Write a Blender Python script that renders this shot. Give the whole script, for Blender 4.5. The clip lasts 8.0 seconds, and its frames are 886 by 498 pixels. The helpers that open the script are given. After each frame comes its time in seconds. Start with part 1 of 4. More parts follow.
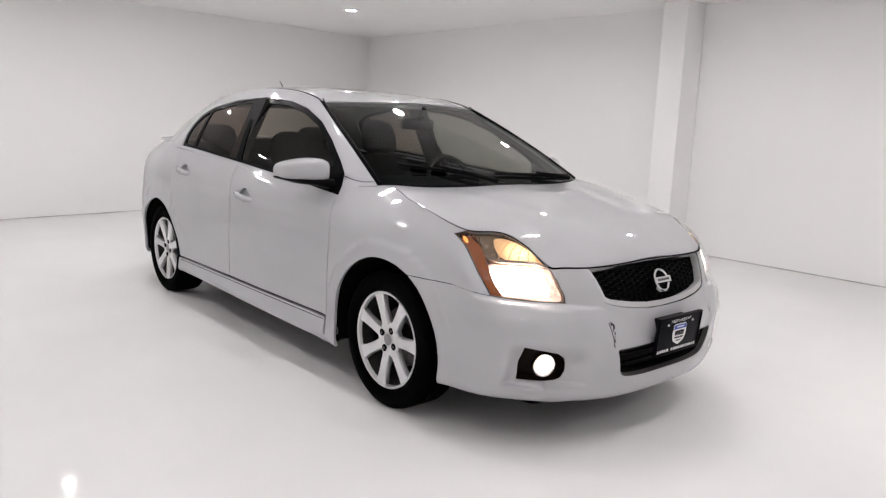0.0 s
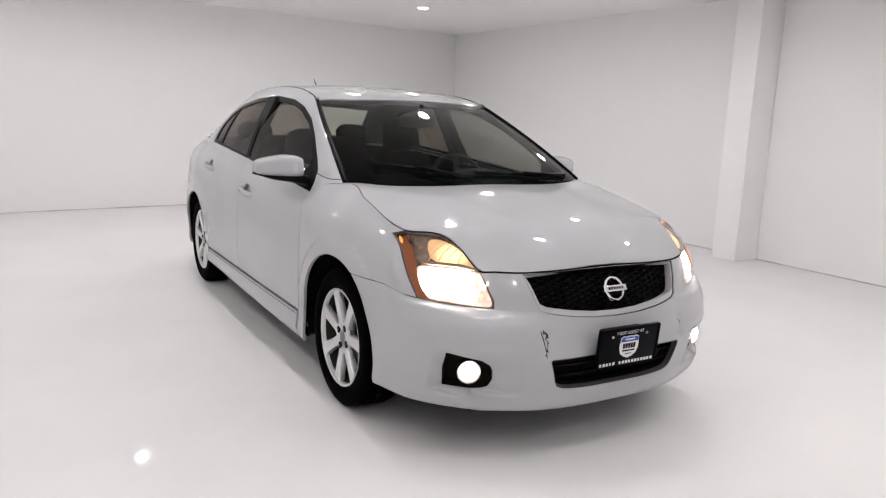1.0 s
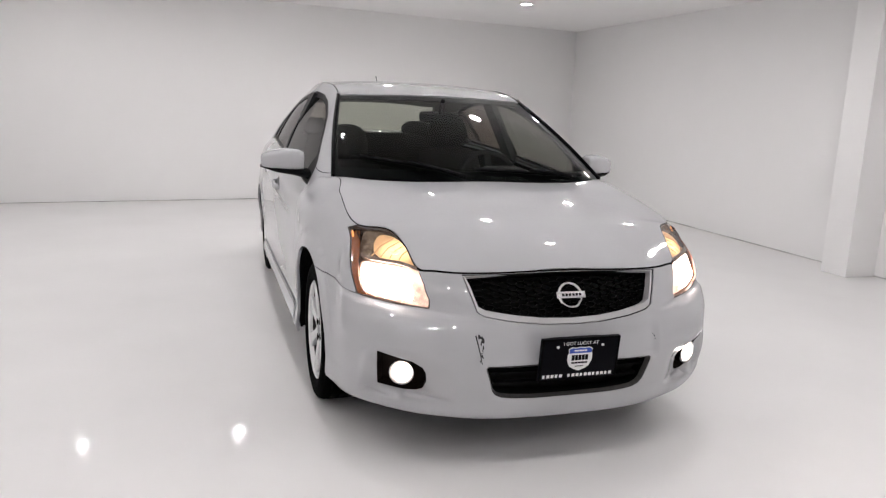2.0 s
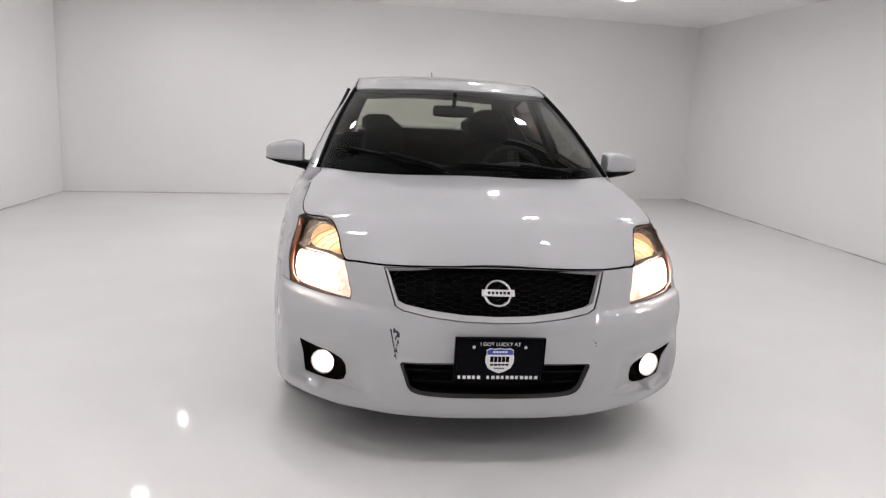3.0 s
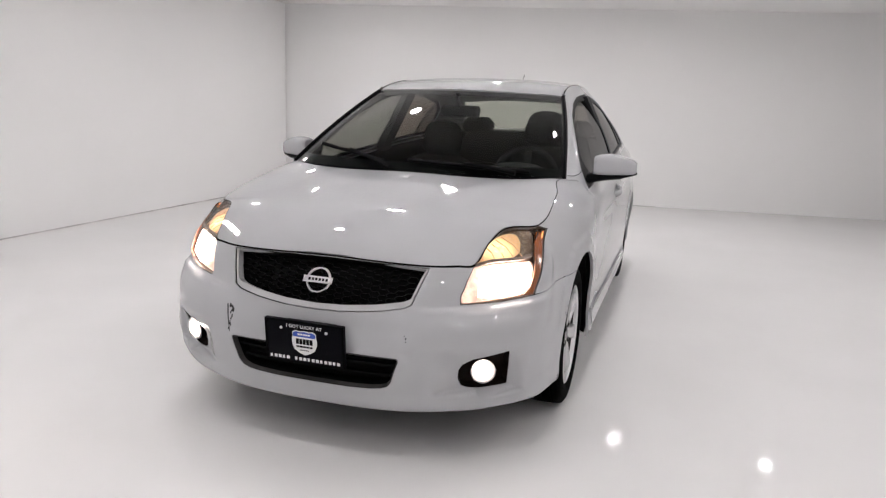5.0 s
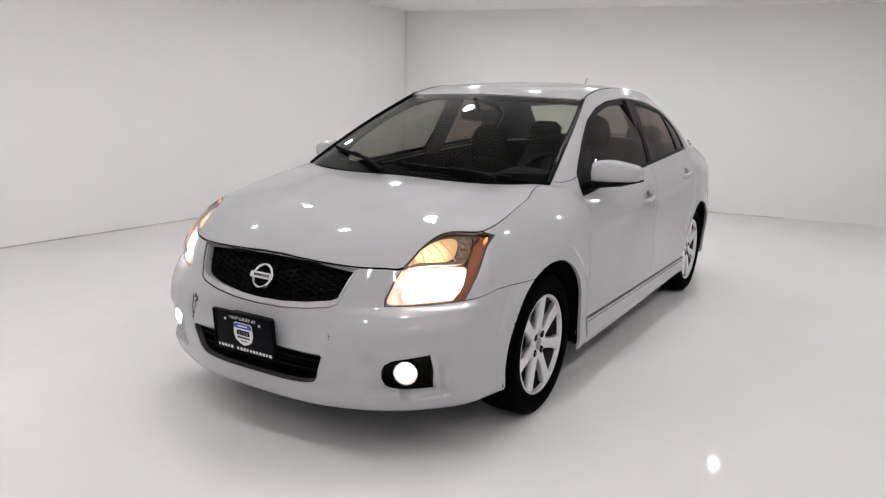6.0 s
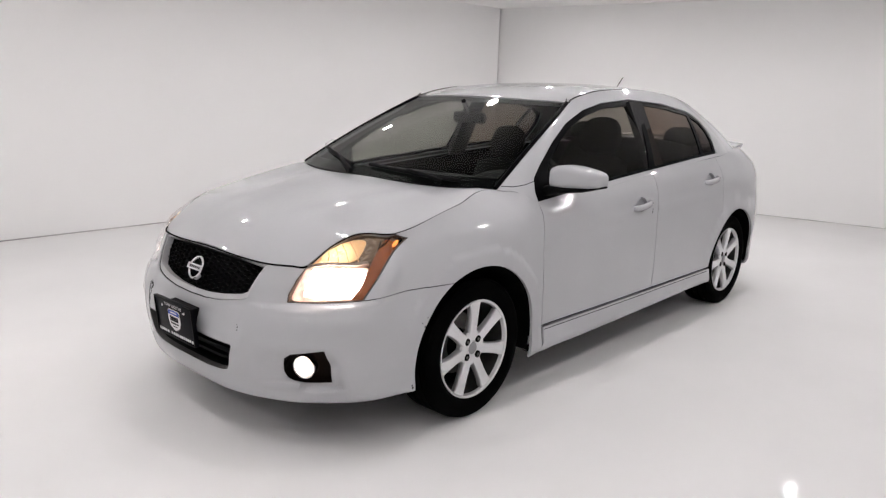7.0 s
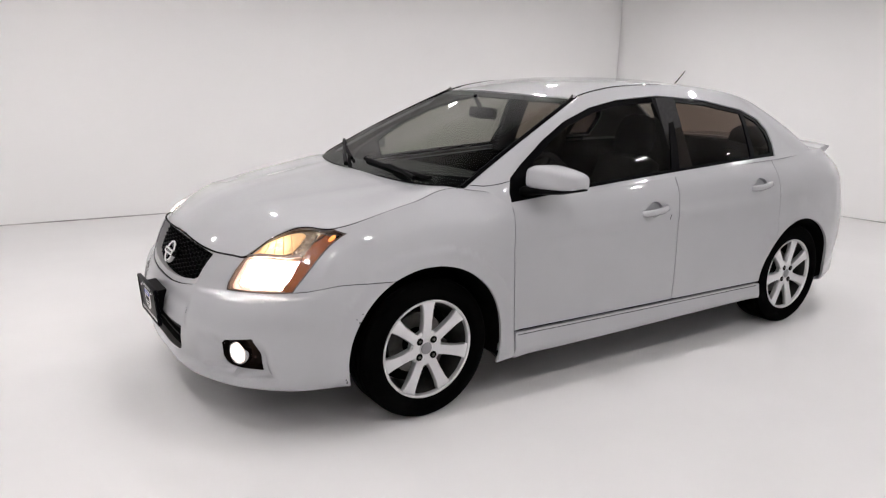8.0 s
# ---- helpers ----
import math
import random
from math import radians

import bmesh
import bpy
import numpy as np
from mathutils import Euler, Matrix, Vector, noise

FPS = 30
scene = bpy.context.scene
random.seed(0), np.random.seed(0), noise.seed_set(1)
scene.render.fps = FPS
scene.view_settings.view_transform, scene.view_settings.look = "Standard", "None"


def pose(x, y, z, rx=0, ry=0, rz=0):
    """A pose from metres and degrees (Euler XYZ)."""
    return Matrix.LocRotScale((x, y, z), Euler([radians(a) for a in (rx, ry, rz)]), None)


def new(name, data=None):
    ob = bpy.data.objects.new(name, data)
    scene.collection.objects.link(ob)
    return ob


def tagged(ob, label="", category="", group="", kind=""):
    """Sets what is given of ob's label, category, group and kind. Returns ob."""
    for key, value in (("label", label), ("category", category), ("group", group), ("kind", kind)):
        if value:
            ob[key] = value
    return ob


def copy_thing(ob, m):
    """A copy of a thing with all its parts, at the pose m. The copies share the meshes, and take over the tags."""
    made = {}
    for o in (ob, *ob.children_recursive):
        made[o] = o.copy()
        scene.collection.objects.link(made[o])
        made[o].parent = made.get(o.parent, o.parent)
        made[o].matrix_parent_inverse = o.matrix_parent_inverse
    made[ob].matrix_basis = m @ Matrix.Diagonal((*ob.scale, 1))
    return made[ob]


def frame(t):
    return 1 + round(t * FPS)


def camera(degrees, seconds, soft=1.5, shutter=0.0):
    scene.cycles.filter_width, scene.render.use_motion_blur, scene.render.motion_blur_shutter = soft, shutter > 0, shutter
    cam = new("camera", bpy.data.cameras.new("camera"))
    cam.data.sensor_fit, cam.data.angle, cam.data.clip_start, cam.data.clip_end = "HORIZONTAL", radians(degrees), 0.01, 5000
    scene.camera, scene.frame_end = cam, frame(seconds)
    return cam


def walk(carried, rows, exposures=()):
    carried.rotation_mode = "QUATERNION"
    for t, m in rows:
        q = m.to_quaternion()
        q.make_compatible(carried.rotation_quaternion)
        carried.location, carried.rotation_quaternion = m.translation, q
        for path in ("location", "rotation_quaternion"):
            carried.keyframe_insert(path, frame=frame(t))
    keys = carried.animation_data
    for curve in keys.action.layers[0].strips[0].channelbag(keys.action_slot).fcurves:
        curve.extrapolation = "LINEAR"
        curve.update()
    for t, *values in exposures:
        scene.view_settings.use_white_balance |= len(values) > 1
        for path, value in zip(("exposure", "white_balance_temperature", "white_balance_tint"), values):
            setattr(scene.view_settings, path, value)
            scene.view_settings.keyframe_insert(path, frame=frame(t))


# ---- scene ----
# World: x ahead of the car, y to the car's left, z up; the origin on the floor below the middle of the wheelbase.
cam = camera(61.98, 8.0, soft=1.25)
# seconds, eye (m), yaw, pitch, lean (degrees)
ROWS = [
    (0.0, 3.925, -2.725, 1.298, 49.15, -9.86, 2.30),
    (0.5, 4.152, -2.431, 1.319, 53.81, -10.37, 2.32),
    (1.0, 4.322, -2.070, 1.331, 59.13, -10.47, 2.34),
    (1.5, 4.475, -1.687, 1.337, 65.69, -10.70, 2.37),
    (3.0, 4.696, -0.463, 1.320, 84.02, -11.23, 2.58),
    (3.5, 4.744, -0.039, 1.307, 91.68, -11.23, 2.63),
    (4.0, 4.778, 0.411, 1.335, 98.64, -11.37, 2.53),
    (4.5, 4.698, 0.828, 1.328, 102.66, -11.45, 2.38),
    (6.0, 4.226, 2.032, 1.366, 121.09, -11.62, 1.74),
    (6.5, 3.993, 2.428, 1.399, 127.24, -12.00, 1.66),
    (7.0, 3.702, 2.788, 1.432, 132.78, -12.35, 1.74),
    (7.5, 3.372, 3.102, 1.461, 139.21, -12.86, 1.89),
    (8.0, 2.976, 3.336, 1.484, 146.12, -13.49, 1.84),
]


def eye_pose(x, y, z, yaw, pitch, lean):
    """Yaw to the left from +y, pitch up, lean as in look()."""
    return pose(x, y, z) @ pose(0, 0, 0, 0, 0, yaw) @ pose(0, 0, 0, 90 + pitch) @ pose(0, 0, 0, 0, 0, lean)


walk(cam, [(t, eye_pose(*row)) for t, *row in ROWS], exposures=[(0.0, 0.06), (1.0, 0.04), (1.5, -0.03), (3.0, -0.04), (4.5, -0.04), (6.0, -0.08), (7.0, 0.01), (7.5, 0.08), (8.0, 0.08)])

# ---- light ----
world = bpy.data.worlds.new("world")
scene.world = world
world.use_nodes = True
world.node_tree.nodes["Background"].inputs[0].default_value = (0.8, 0.82, 0.85, 1)
world.node_tree.nodes["Background"].inputs[1].default_value = 0.02
LAMP_POWER = 224.0
HEADLAMP = 40.0
FOGLAMP = 13.0

# ---- materials ----


def material(name, colour, rough=0.5, metal=0.0, coat=0.0, spots=0.0, scale=8.0, bump=0.0, bump_scale=60.0, glow=None, strength=0.0, spec=0.5, mottle=0.0):
    """A surface with its colour and gloss varied at two scales, and a fine relief."""
    m = bpy.data.materials.new(name)
    m.use_nodes = True
    nodes, links = m.node_tree.nodes, m.node_tree.links
    b = nodes["Principled BSDF"]
    b.inputs["Base Color"].default_value = (*colour, 1)
    b.inputs["Roughness"].default_value = rough
    b.inputs["Metallic"].default_value = metal
    b.inputs["Coat Weight"].default_value = coat
    b.inputs["Coat Roughness"].default_value = 0.025
    b.inputs["Specular IOR Level"].default_value = spec
    if glow:
        b.inputs["Emission Color"].default_value = (*glow, 1)
        b.inputs["Emission Strength"].default_value = strength
    if spots or bump:
        where = nodes.new("ShaderNodeTexCoord")
        coarse, fine = nodes.new("ShaderNodeTexNoise"), nodes.new("ShaderNodeTexNoise")
        coarse.inputs["Scale"].default_value, fine.inputs["Scale"].default_value = scale, bump_scale
        coarse.inputs["Detail"].default_value, fine.inputs["Detail"].default_value = 5, 3
        for n in (coarse, fine):
            links.new(where.outputs["Object"], n.inputs["Vector"])
        if spots:
            ramp = nodes.new("ShaderNodeMapRange")
            ramp.inputs["From Min"].default_value, ramp.inputs["From Max"].default_value = 0.3, 0.7
            ramp.inputs["To Min"].default_value, ramp.inputs["To Max"].default_value = 1 - spots, 1 + spots * 0.4
            links.new(coarse.outputs["Fac"], ramp.inputs["Value"])
            mul = nodes.new("ShaderNodeVectorMath")
            mul.operation = "SCALE"
            mul.inputs[0].default_value = colour
            links.new(ramp.outputs["Result"], mul.inputs["Scale"])
            links.new(mul.outputs["Vector"], b.inputs["Base Color"])
            if mottle:
                uneven = nodes.new("ShaderNodeMapRange")
                uneven.inputs["From Min"].default_value, uneven.inputs["From Max"].default_value = 0.35, 0.65
                uneven.inputs["To Min"].default_value, uneven.inputs["To Max"].default_value = strength * (1 - mottle), strength * (1 + mottle)
                links.new(coarse.outputs["Fac"], uneven.inputs["Value"])
                links.new(uneven.outputs["Result"], b.inputs["Emission Strength"])
            gloss = nodes.new("ShaderNodeMapRange")
            gloss.inputs["To Min"].default_value, gloss.inputs["To Max"].default_value = rough * 0.8, rough * 1.25
            links.new(fine.outputs["Fac"], gloss.inputs["Value"])
            links.new(gloss.outputs["Result"], b.inputs["Roughness"])
        if bump:
            relief = nodes.new("ShaderNodeBump")
            relief.inputs["Strength"].default_value, relief.inputs["Distance"].default_value = bump, 0.004
            links.new(fine.outputs["Fac"], relief.inputs["Height"])
            links.new(relief.outputs["Normal"], b.inputs["Normal"])
    return m


def glass(name, tint, film=0.010, gloss=0.03, rise=5.0, most=0.5, cap=0.6):
    """A thin tinted pane: the view through it, with a mirror film on top that grows at a slant."""
    m = bpy.data.materials.new(name)
    m.use_nodes = True
    nodes, links = m.node_tree.nodes, m.node_tree.links
    nodes.remove(nodes["Principled BSDF"])
    clear, shine, mix, edge, power, grow, limit = (nodes.new("ShaderNode" + k) for k in ("BsdfTransparent", "BsdfGlossy", "MixShader", "LayerWeight", "Math", "Math", "Math"))
    clear.inputs["Color"].default_value = (*tint, 1)
    shine.inputs["Color"].default_value = (1, 1, 1, 1)
    shine.inputs["Roughness"].default_value = gloss
    edge.inputs["Blend"].default_value = 0.5
    power.operation, power.inputs[1].default_value = "POWER", rise
    grow.operation, grow.inputs[1].default_value, grow.inputs[2].default_value = "MULTIPLY_ADD", most, film
    links.new(edge.outputs["Facing"], power.inputs[0])
    links.new(power.outputs[0], grow.inputs[0])
    limit.operation, limit.inputs[1].default_value = "MINIMUM", cap
    links.new(grow.outputs[0], limit.inputs[0])
    links.new(limit.outputs[0], mix.inputs["Fac"])
    links.new(clear.outputs["BSDF"], mix.inputs[1])
    links.new(shine.outputs["BSDF"], mix.inputs[2])
    links.new(mix.outputs["Shader"], nodes["Material Output"].inputs["Surface"])
    return m


PAINT = material("pearl_white_paint", (0.455, 0.462, 0.480), 0.5, 0.0, 1.0, spots=0.035, scale=3, spec=0.12)
PAINT.node_tree.nodes["Principled BSDF"].inputs["Coat IOR"].default_value = 1.62
PAINT.node_tree.nodes["Principled BSDF"].inputs["Coat Roughness"].default_value = 0.045
BLACK = material("black_plastic", (0.004, 0.004, 0.0045), 0.5, spots=0.2, bump=0.1, bump_scale=300, spec=0.05)
DARK = material("dark_inner_shell", (0.003, 0.003, 0.003), 0.9, spots=0.2, spec=0.05)
TRIM = material("gloss_black_trim", (0.0025, 0.0025, 0.003), 0.3, spots=0.15, spec=0.025)
RUBBER = material("tyre_rubber", (0.0012, 0.0012, 0.0012), 0.8, spec=0.03, spots=0.3, scale=20, bump=0.3, bump_scale=180)
ALLOY = material("silver_alloy", (0.72, 0.72, 0.73), 0.3, 0.75, 0.4, spots=0.06, scale=12)
RIM_SILVER = material("satin_silver_plastic", (0.52, 0.52, 0.53), 0.42, 0.25, 0.0, spots=0.05, scale=20)
CHROME = material("chrome", (0.85, 0.85, 0.86), 0.08, 1.0, spots=0.04)
# much darker than the alloy of the lip and spokes
BARREL = material("dark_wheel_barrel", (0.035, 0.034, 0.033), 0.5, 0.5, spots=0.3, scale=25)
STEEL = material("brake_steel", (0.13, 0.125, 0.12), 0.4, 0.9, spots=0.3, scale=30)
WALL = material("white_wall_paint", (0.965, 0.962, 0.958), 0.55, spots=0.03, scale=0.9, bump=0.12, bump_scale=40)
CEIL = material("white_ceiling_paint", (0.965, 0.962, 0.958), 0.6, spots=0.03, scale=0.8, bump=0.1, bump_scale=50)
FLOOR = material("white_epoxy_floor", (0.795, 0.792, 0.792), 0.06, spec=0.026, spots=0.035, scale=1.3, bump=0.04, bump_scale=12)
LIT = material("lit_lamp", (0.9, 0.9, 0.9), 0.4, glow=(1.0, 0.952, 0.955), strength=LAMP_POWER)
WINDSCREEN = glass("windscreen_glass", (0.66, 0.72, 0.665), 0.006, 0.03, 7.4, 3.4, 0.19)
TINTED = glass("privacy_glass", (0.235, 0.185, 0.160), 0.011, 0.03, 5.0, 0.6)
FRONT_TINT = glass("front_side_glass", (0.345, 0.325, 0.300), 0.011, 0.03, 5.0, 0.6)
QUARTER = glass("dark_quarter_glass", (0.12, 0.095, 0.085), 0.008, 0.03, 5.0, 0.6)
BACKLIGHT = glass("rear_window_glass", (0.64, 0.62, 0.57), 0.006)
LENS = glass("clear_lens", (0.93, 0.93, 0.93), 0.02)
BEAM = material("lit_low_beam", (0.9, 0.9, 0.9), 0.3, glow=(1.0, 0.80, 0.69), strength=HEADLAMP)


def hot_spot(m, centre, reach, core, edge, strongest, weakest):
    """Makes a lamp of the car glow most at its bulb (x, |y|, z) and less, and warmer, towards its rim."""
    nodes, links = m.node_tree.nodes, m.node_tree.links
    where, split, side, place, far, fade, tint, warm, level = (nodes.new("ShaderNode" + k) for k in (
        "TexCoord", "SeparateXYZ", "Math", "CombineXYZ", "VectorMath", "MapRange", "MapRange", "Mix", "Math"))
    side.operation, far.operation, warm.data_type = "ABSOLUTE", "DISTANCE", "RGBA"
    far.inputs[1].default_value = centre
    links.new(where.outputs["Object"], split.inputs[0])
    links.new(split.outputs["Y"], side.inputs[0])
    for a, b in ((split.outputs["X"], "X"), (side.outputs[0], "Y"), (split.outputs["Z"], "Z")):
        links.new(a, place.inputs[b])
    links.new(place.outputs[0], far.inputs[0])
    fade.interpolation_type = tint.interpolation_type = "SMOOTHSTEP"
    for n, lo in ((fade, 0.25), (tint, 0.45)):
        n.inputs["From Min"].default_value, n.inputs["From Max"].default_value = reach * lo, reach
        links.new(far.outputs["Value"], n.inputs["Value"])
    level.operation, level.inputs[1].default_value = "POWER", 2.0
    fade.inputs["To Min"].default_value, fade.inputs["To Max"].default_value = strongest ** 0.5, weakest ** 0.5
    links.new(fade.outputs["Result"], level.inputs[0])
    warm.inputs["A"].default_value, warm.inputs["B"].default_value = (*core, 1), (*edge, 1)
    links.new(tint.outputs["Result"], warm.inputs["Factor"])
    b = nodes["Principled BSDF"]
    links.new(level.outputs[0], b.inputs["Emission Strength"])
    links.new(warm.outputs["Result"], b.inputs["Emission Color"])


hot_spot(BEAM, (2.00, 0.65, 0.69), 0.18, (1.0, 0.86, 0.78), (1.0, 0.60, 0.43), HEADLAMP, 1.0)
FOGBEAM = material("lit_fog_lamp", (0.9, 0.9, 0.9), 0.3, glow=(1.0, 0.94, 0.86), strength=FOGLAMP)
hot_spot(FOGBEAM, (2.118, 0.613, 0.376), 0.044, (1.0, 0.90, 0.80), (1.0, 0.72, 0.58), 1.9 * FOGLAMP, 0.9)
AMBER_LIT = material("lit_amber_lamp", (0.5, 0.33, 0.14), 0.3, 0.4, glow=(1.0, 0.55, 0.21), strength=0.92, spots=0.2, scale=45)
hot_spot(AMBER_LIT, (1.94, 0.60, 0.795), 0.095, (1.0, 0.72, 0.36), (1.0, 0.56, 0.30), 1.9, 0.55)
BULB = material("lit_amber_bulb", (0.9, 0.7, 0.4), 0.3, glow=(1.0, 0.70, 0.30), strength=1.6, spots=0.1, scale=60, mottle=0.5)
MARKER_BULB = material("lit_marker_bulb", (0.7, 0.25, 0.06), 0.3, glow=(1.0, 0.32, 0.07), strength=1.3, spots=0.1, scale=60, mottle=0.5)
# Reflector, not a source: warm emission replaces the beam light it returns.
GLOW_EDGE = material("lit_reflector", (0.8, 0.7, 0.6), 0.2, 0.8, glow=(1.0, 0.64, 0.49), strength=1.0, spots=0.2, scale=40, mottle=0.3)
BEZEL = material("dark_brown_plastic", (0.010, 0.0065, 0.0055), 0.5, spots=0.2, bump=0.1, bump_scale=300, spec=0.06)
AMBER = material("amber_reflector", (0.33, 0.085, 0.016), 0.2, coat=0.8, spots=0.25, scale=30)
FLANGE = material("brown_lamp_flange", (0.17, 0.13, 0.11), 0.3, spots=0.2, scale=40, spec=0.3)
INTAKE_GREY = material("grey_rim_plastic", (0.07, 0.068, 0.068), 0.4, spots=0.2, scale=30, spec=0.2)
# Bowl is no source: a faint emission stands for bulb light it reflects.
BOWL = material("glowing_lamp_bowl", (0.20, 0.155, 0.115), 0.26, 0.6, glow=(1.0, 0.60, 0.34), strength=0.05, spots=0.15, scale=50, mottle=0.5)
# Emission on the flutes stands in for the mottled light on the facets.
FLUTE = material("glowing_amber_flute", (0.42, 0.30, 0.17), 0.3, 0.4, glow=(1.0, 0.50, 0.20), strength=0.5, spots=0.15, scale=50)
SMOKE = material("lamp_bezel_chrome", (0.27, 0.205, 0.165), 0.28, 0.35, spots=0.2, scale=20)
PLATEBLACK = material("plate_black", (0.003, 0.003, 0.005), 0.35, spec=0.05, spots=0.2)
WHITEPRINT = material("white_print", (0.8, 0.8, 0.8), 0.5)
BLUEPRINT = material("blue_print", (0.03, 0.08, 0.42), 0.45)
CLOTH = material("charcoal_seat_cloth", (0.009, 0.0085, 0.0085), 0.95, spots=0.15, scale=8)
DASH = material("dark_dashboard", (0.010, 0.010, 0.011), 0.8, spots=0.12, scale=6)
LINER = material("grey_headliner", (0.10, 0.095, 0.09), 0.95, spots=0.1, bump=0.06, bump_scale=80)
SCUFF = material("scuffed_plastic", (0.03, 0.03, 0.03), 0.8, spots=0.4, scale=60)

# ---- mesh helpers ----


def mesh_object(name, verts, faces, mat, parent=None, label="", normals=None, smooth=True):
    me = bpy.data.meshes.new(name)
    me.from_pydata([tuple(v) for v in verts], [], [tuple(int(i) for i in f) for f in faces])
    me.update()
    if smooth:
        me.shade_smooth()
    if normals is not None:
        me.normals_split_custom_set_from_vertices([tuple(n) for n in normals])
    me.materials.append(mat)
    ob = new(name, me)
    if parent is not None:
        ob.parent = parent
    return tagged(ob, label=label) if label else ob


def part(name, bm, mat, parent=None, label="", angle=35, bevel=0.0):
    """Links a bmesh as one mesh object; edges sharper than the angle stay sharp."""
    if bevel:
        sharp = [e for e in bm.edges if len(e.link_faces) == 2 and e.calc_face_angle(0) > radians(30)]
        bmesh.ops.bevel(bm, geom=sharp, offset=bevel, segments=2, profile=0.6, affect="EDGES", clamp_overlap=True)
    bmesh.ops.recalc_face_normals(bm, faces=bm.faces[:])
    for f in bm.faces:
        f.smooth = True
    for e in bm.edges:
        e.smooth = len(e.link_faces) == 2 and e.calc_face_angle(0) < radians(angle)
    me = bpy.data.meshes.new(name)
    bm.to_mesh(me)
    bm.free()
    me.materials.append(mat)
    ob = new(name, me)
    if parent is not None:
        ob.parent = parent
    return tagged(ob, label=label) if label else ob


def thing(name, label, category, at=(0, 0, 0), group=""):
    ob = new(name)
    ob.matrix_world = Matrix.Translation(at)
    return tagged(ob, label, category, group)


def box(lo, hi, m=None):
    bm = bmesh.new()
    bmesh.ops.create_cube(bm, size=1.0)
    size = [b - a for a, b in zip(lo, hi)]
    mid = [(a + b) / 2 for a, b in zip(lo, hi)]
    bmesh.ops.transform(bm, matrix=Matrix.Translation(mid) @ Matrix.Diagonal((*size, 1)), verts=bm.verts)
    if m is not None:
        bmesh.ops.transform(bm, matrix=m, verts=bm.verts)
    return bm


def ring_profile(profile, segments=64, m=None):
    """A turned body round the y axis from (radius, y) pairs; closed when the last pair is the first."""
    bm = bmesh.new()
    rows = []
    for r, y in profile:
        if r < 1e-6:
            rows.append([bm.verts.new((0, y, 0))] * segments)
        else:
            rows.append([bm.verts.new((r * math.cos(2 * math.pi * k / segments), y, r * math.sin(2 * math.pi * k / segments))) for k in range(segments)])
    for a, b in zip(rows, rows[1:]):
        for k in range(segments):
            loop = []
            for v in (a[k], a[(k + 1) % segments], b[(k + 1) % segments], b[k]):
                if v not in loop:
                    loop.append(v)
            if len(loop) > 2:
                bm.faces.new(loop)
    bmesh.ops.remove_doubles(bm, verts=bm.verts[:], dist=1e-5)
    if m is not None:
        bmesh.ops.transform(bm, matrix=m, verts=bm.verts)
    return bm


def tube(points, radius, sides=8, closed=False, flat=1.0):
    """A round bar along points."""
    bm = bmesh.new()
    pts = [Vector(p) for p in points]
    n = len(pts)
    rows = []
    for i, p in enumerate(pts):
        a = pts[i - 1] if (i or closed) else p
        b = pts[(i + 1) % n] if (i < n - 1 or closed) else p
        ahead = (b - a).normalized()
        side = ahead.cross(Vector((0, 0, 1)))
        side = side.normalized() if side.length > 1e-3 else Vector((1, 0, 0))
        up = side.cross(ahead)
        r = radius[i] if isinstance(radius, (list, tuple)) else radius
        rows.append([bm.verts.new(p + side * r * math.cos(2 * math.pi * k / sides) + up * r * flat * math.sin(2 * math.pi * k / sides)) for k in range(sides)])
    pairs = list(zip(rows, rows[1:])) + ([(rows[-1], rows[0])] if closed else [])
    for a, b in pairs:
        for k in range(sides):
            bm.faces.new((a[k], a[(k + 1) % sides], b[(k + 1) % sides], b[k]))
    if not closed:
        bm.faces.new(rows[0][::-1])
        bm.faces.new(rows[-1])
    return bm


def joined(*bms):
    bm = bmesh.new()
    for other in bms:
        me = bpy.data.meshes.new("joint")
        other.to_mesh(me)
        other.free()
        bm.from_mesh(me)
        bpy.data.meshes.remove(me)
    return bm


def smooth_block(sections, m=None, round_=0.35):
    """A cushion: rounded sections (centre x, y, z, half width, half depth) lofted in z order of the list, closed at both ends."""
    bm = bmesh.new()
    rows = []
    for x, y, z, w, d in sections:
        row = []
        for k in range(24):
            a = 2 * math.pi * k / 24
            c, s = math.cos(a), math.sin(a)
            e = round_
            row.append(bm.verts.new((x + d * math.copysign(abs(c) ** e, c), y + w * math.copysign(abs(s) ** e, s), z)))
        rows.append(row)
    for a, b in zip(rows, rows[1:]):
        for k in range(24):
            bm.faces.new((a[k], a[(k + 1) % 24], b[(k + 1) % 24], b[k]))
    bm.faces.new(rows[0][::-1])
    bm.faces.new(rows[-1])
    if m is not None:
        bmesh.ops.transform(bm, matrix=m, verts=bm.verts)
    return bm


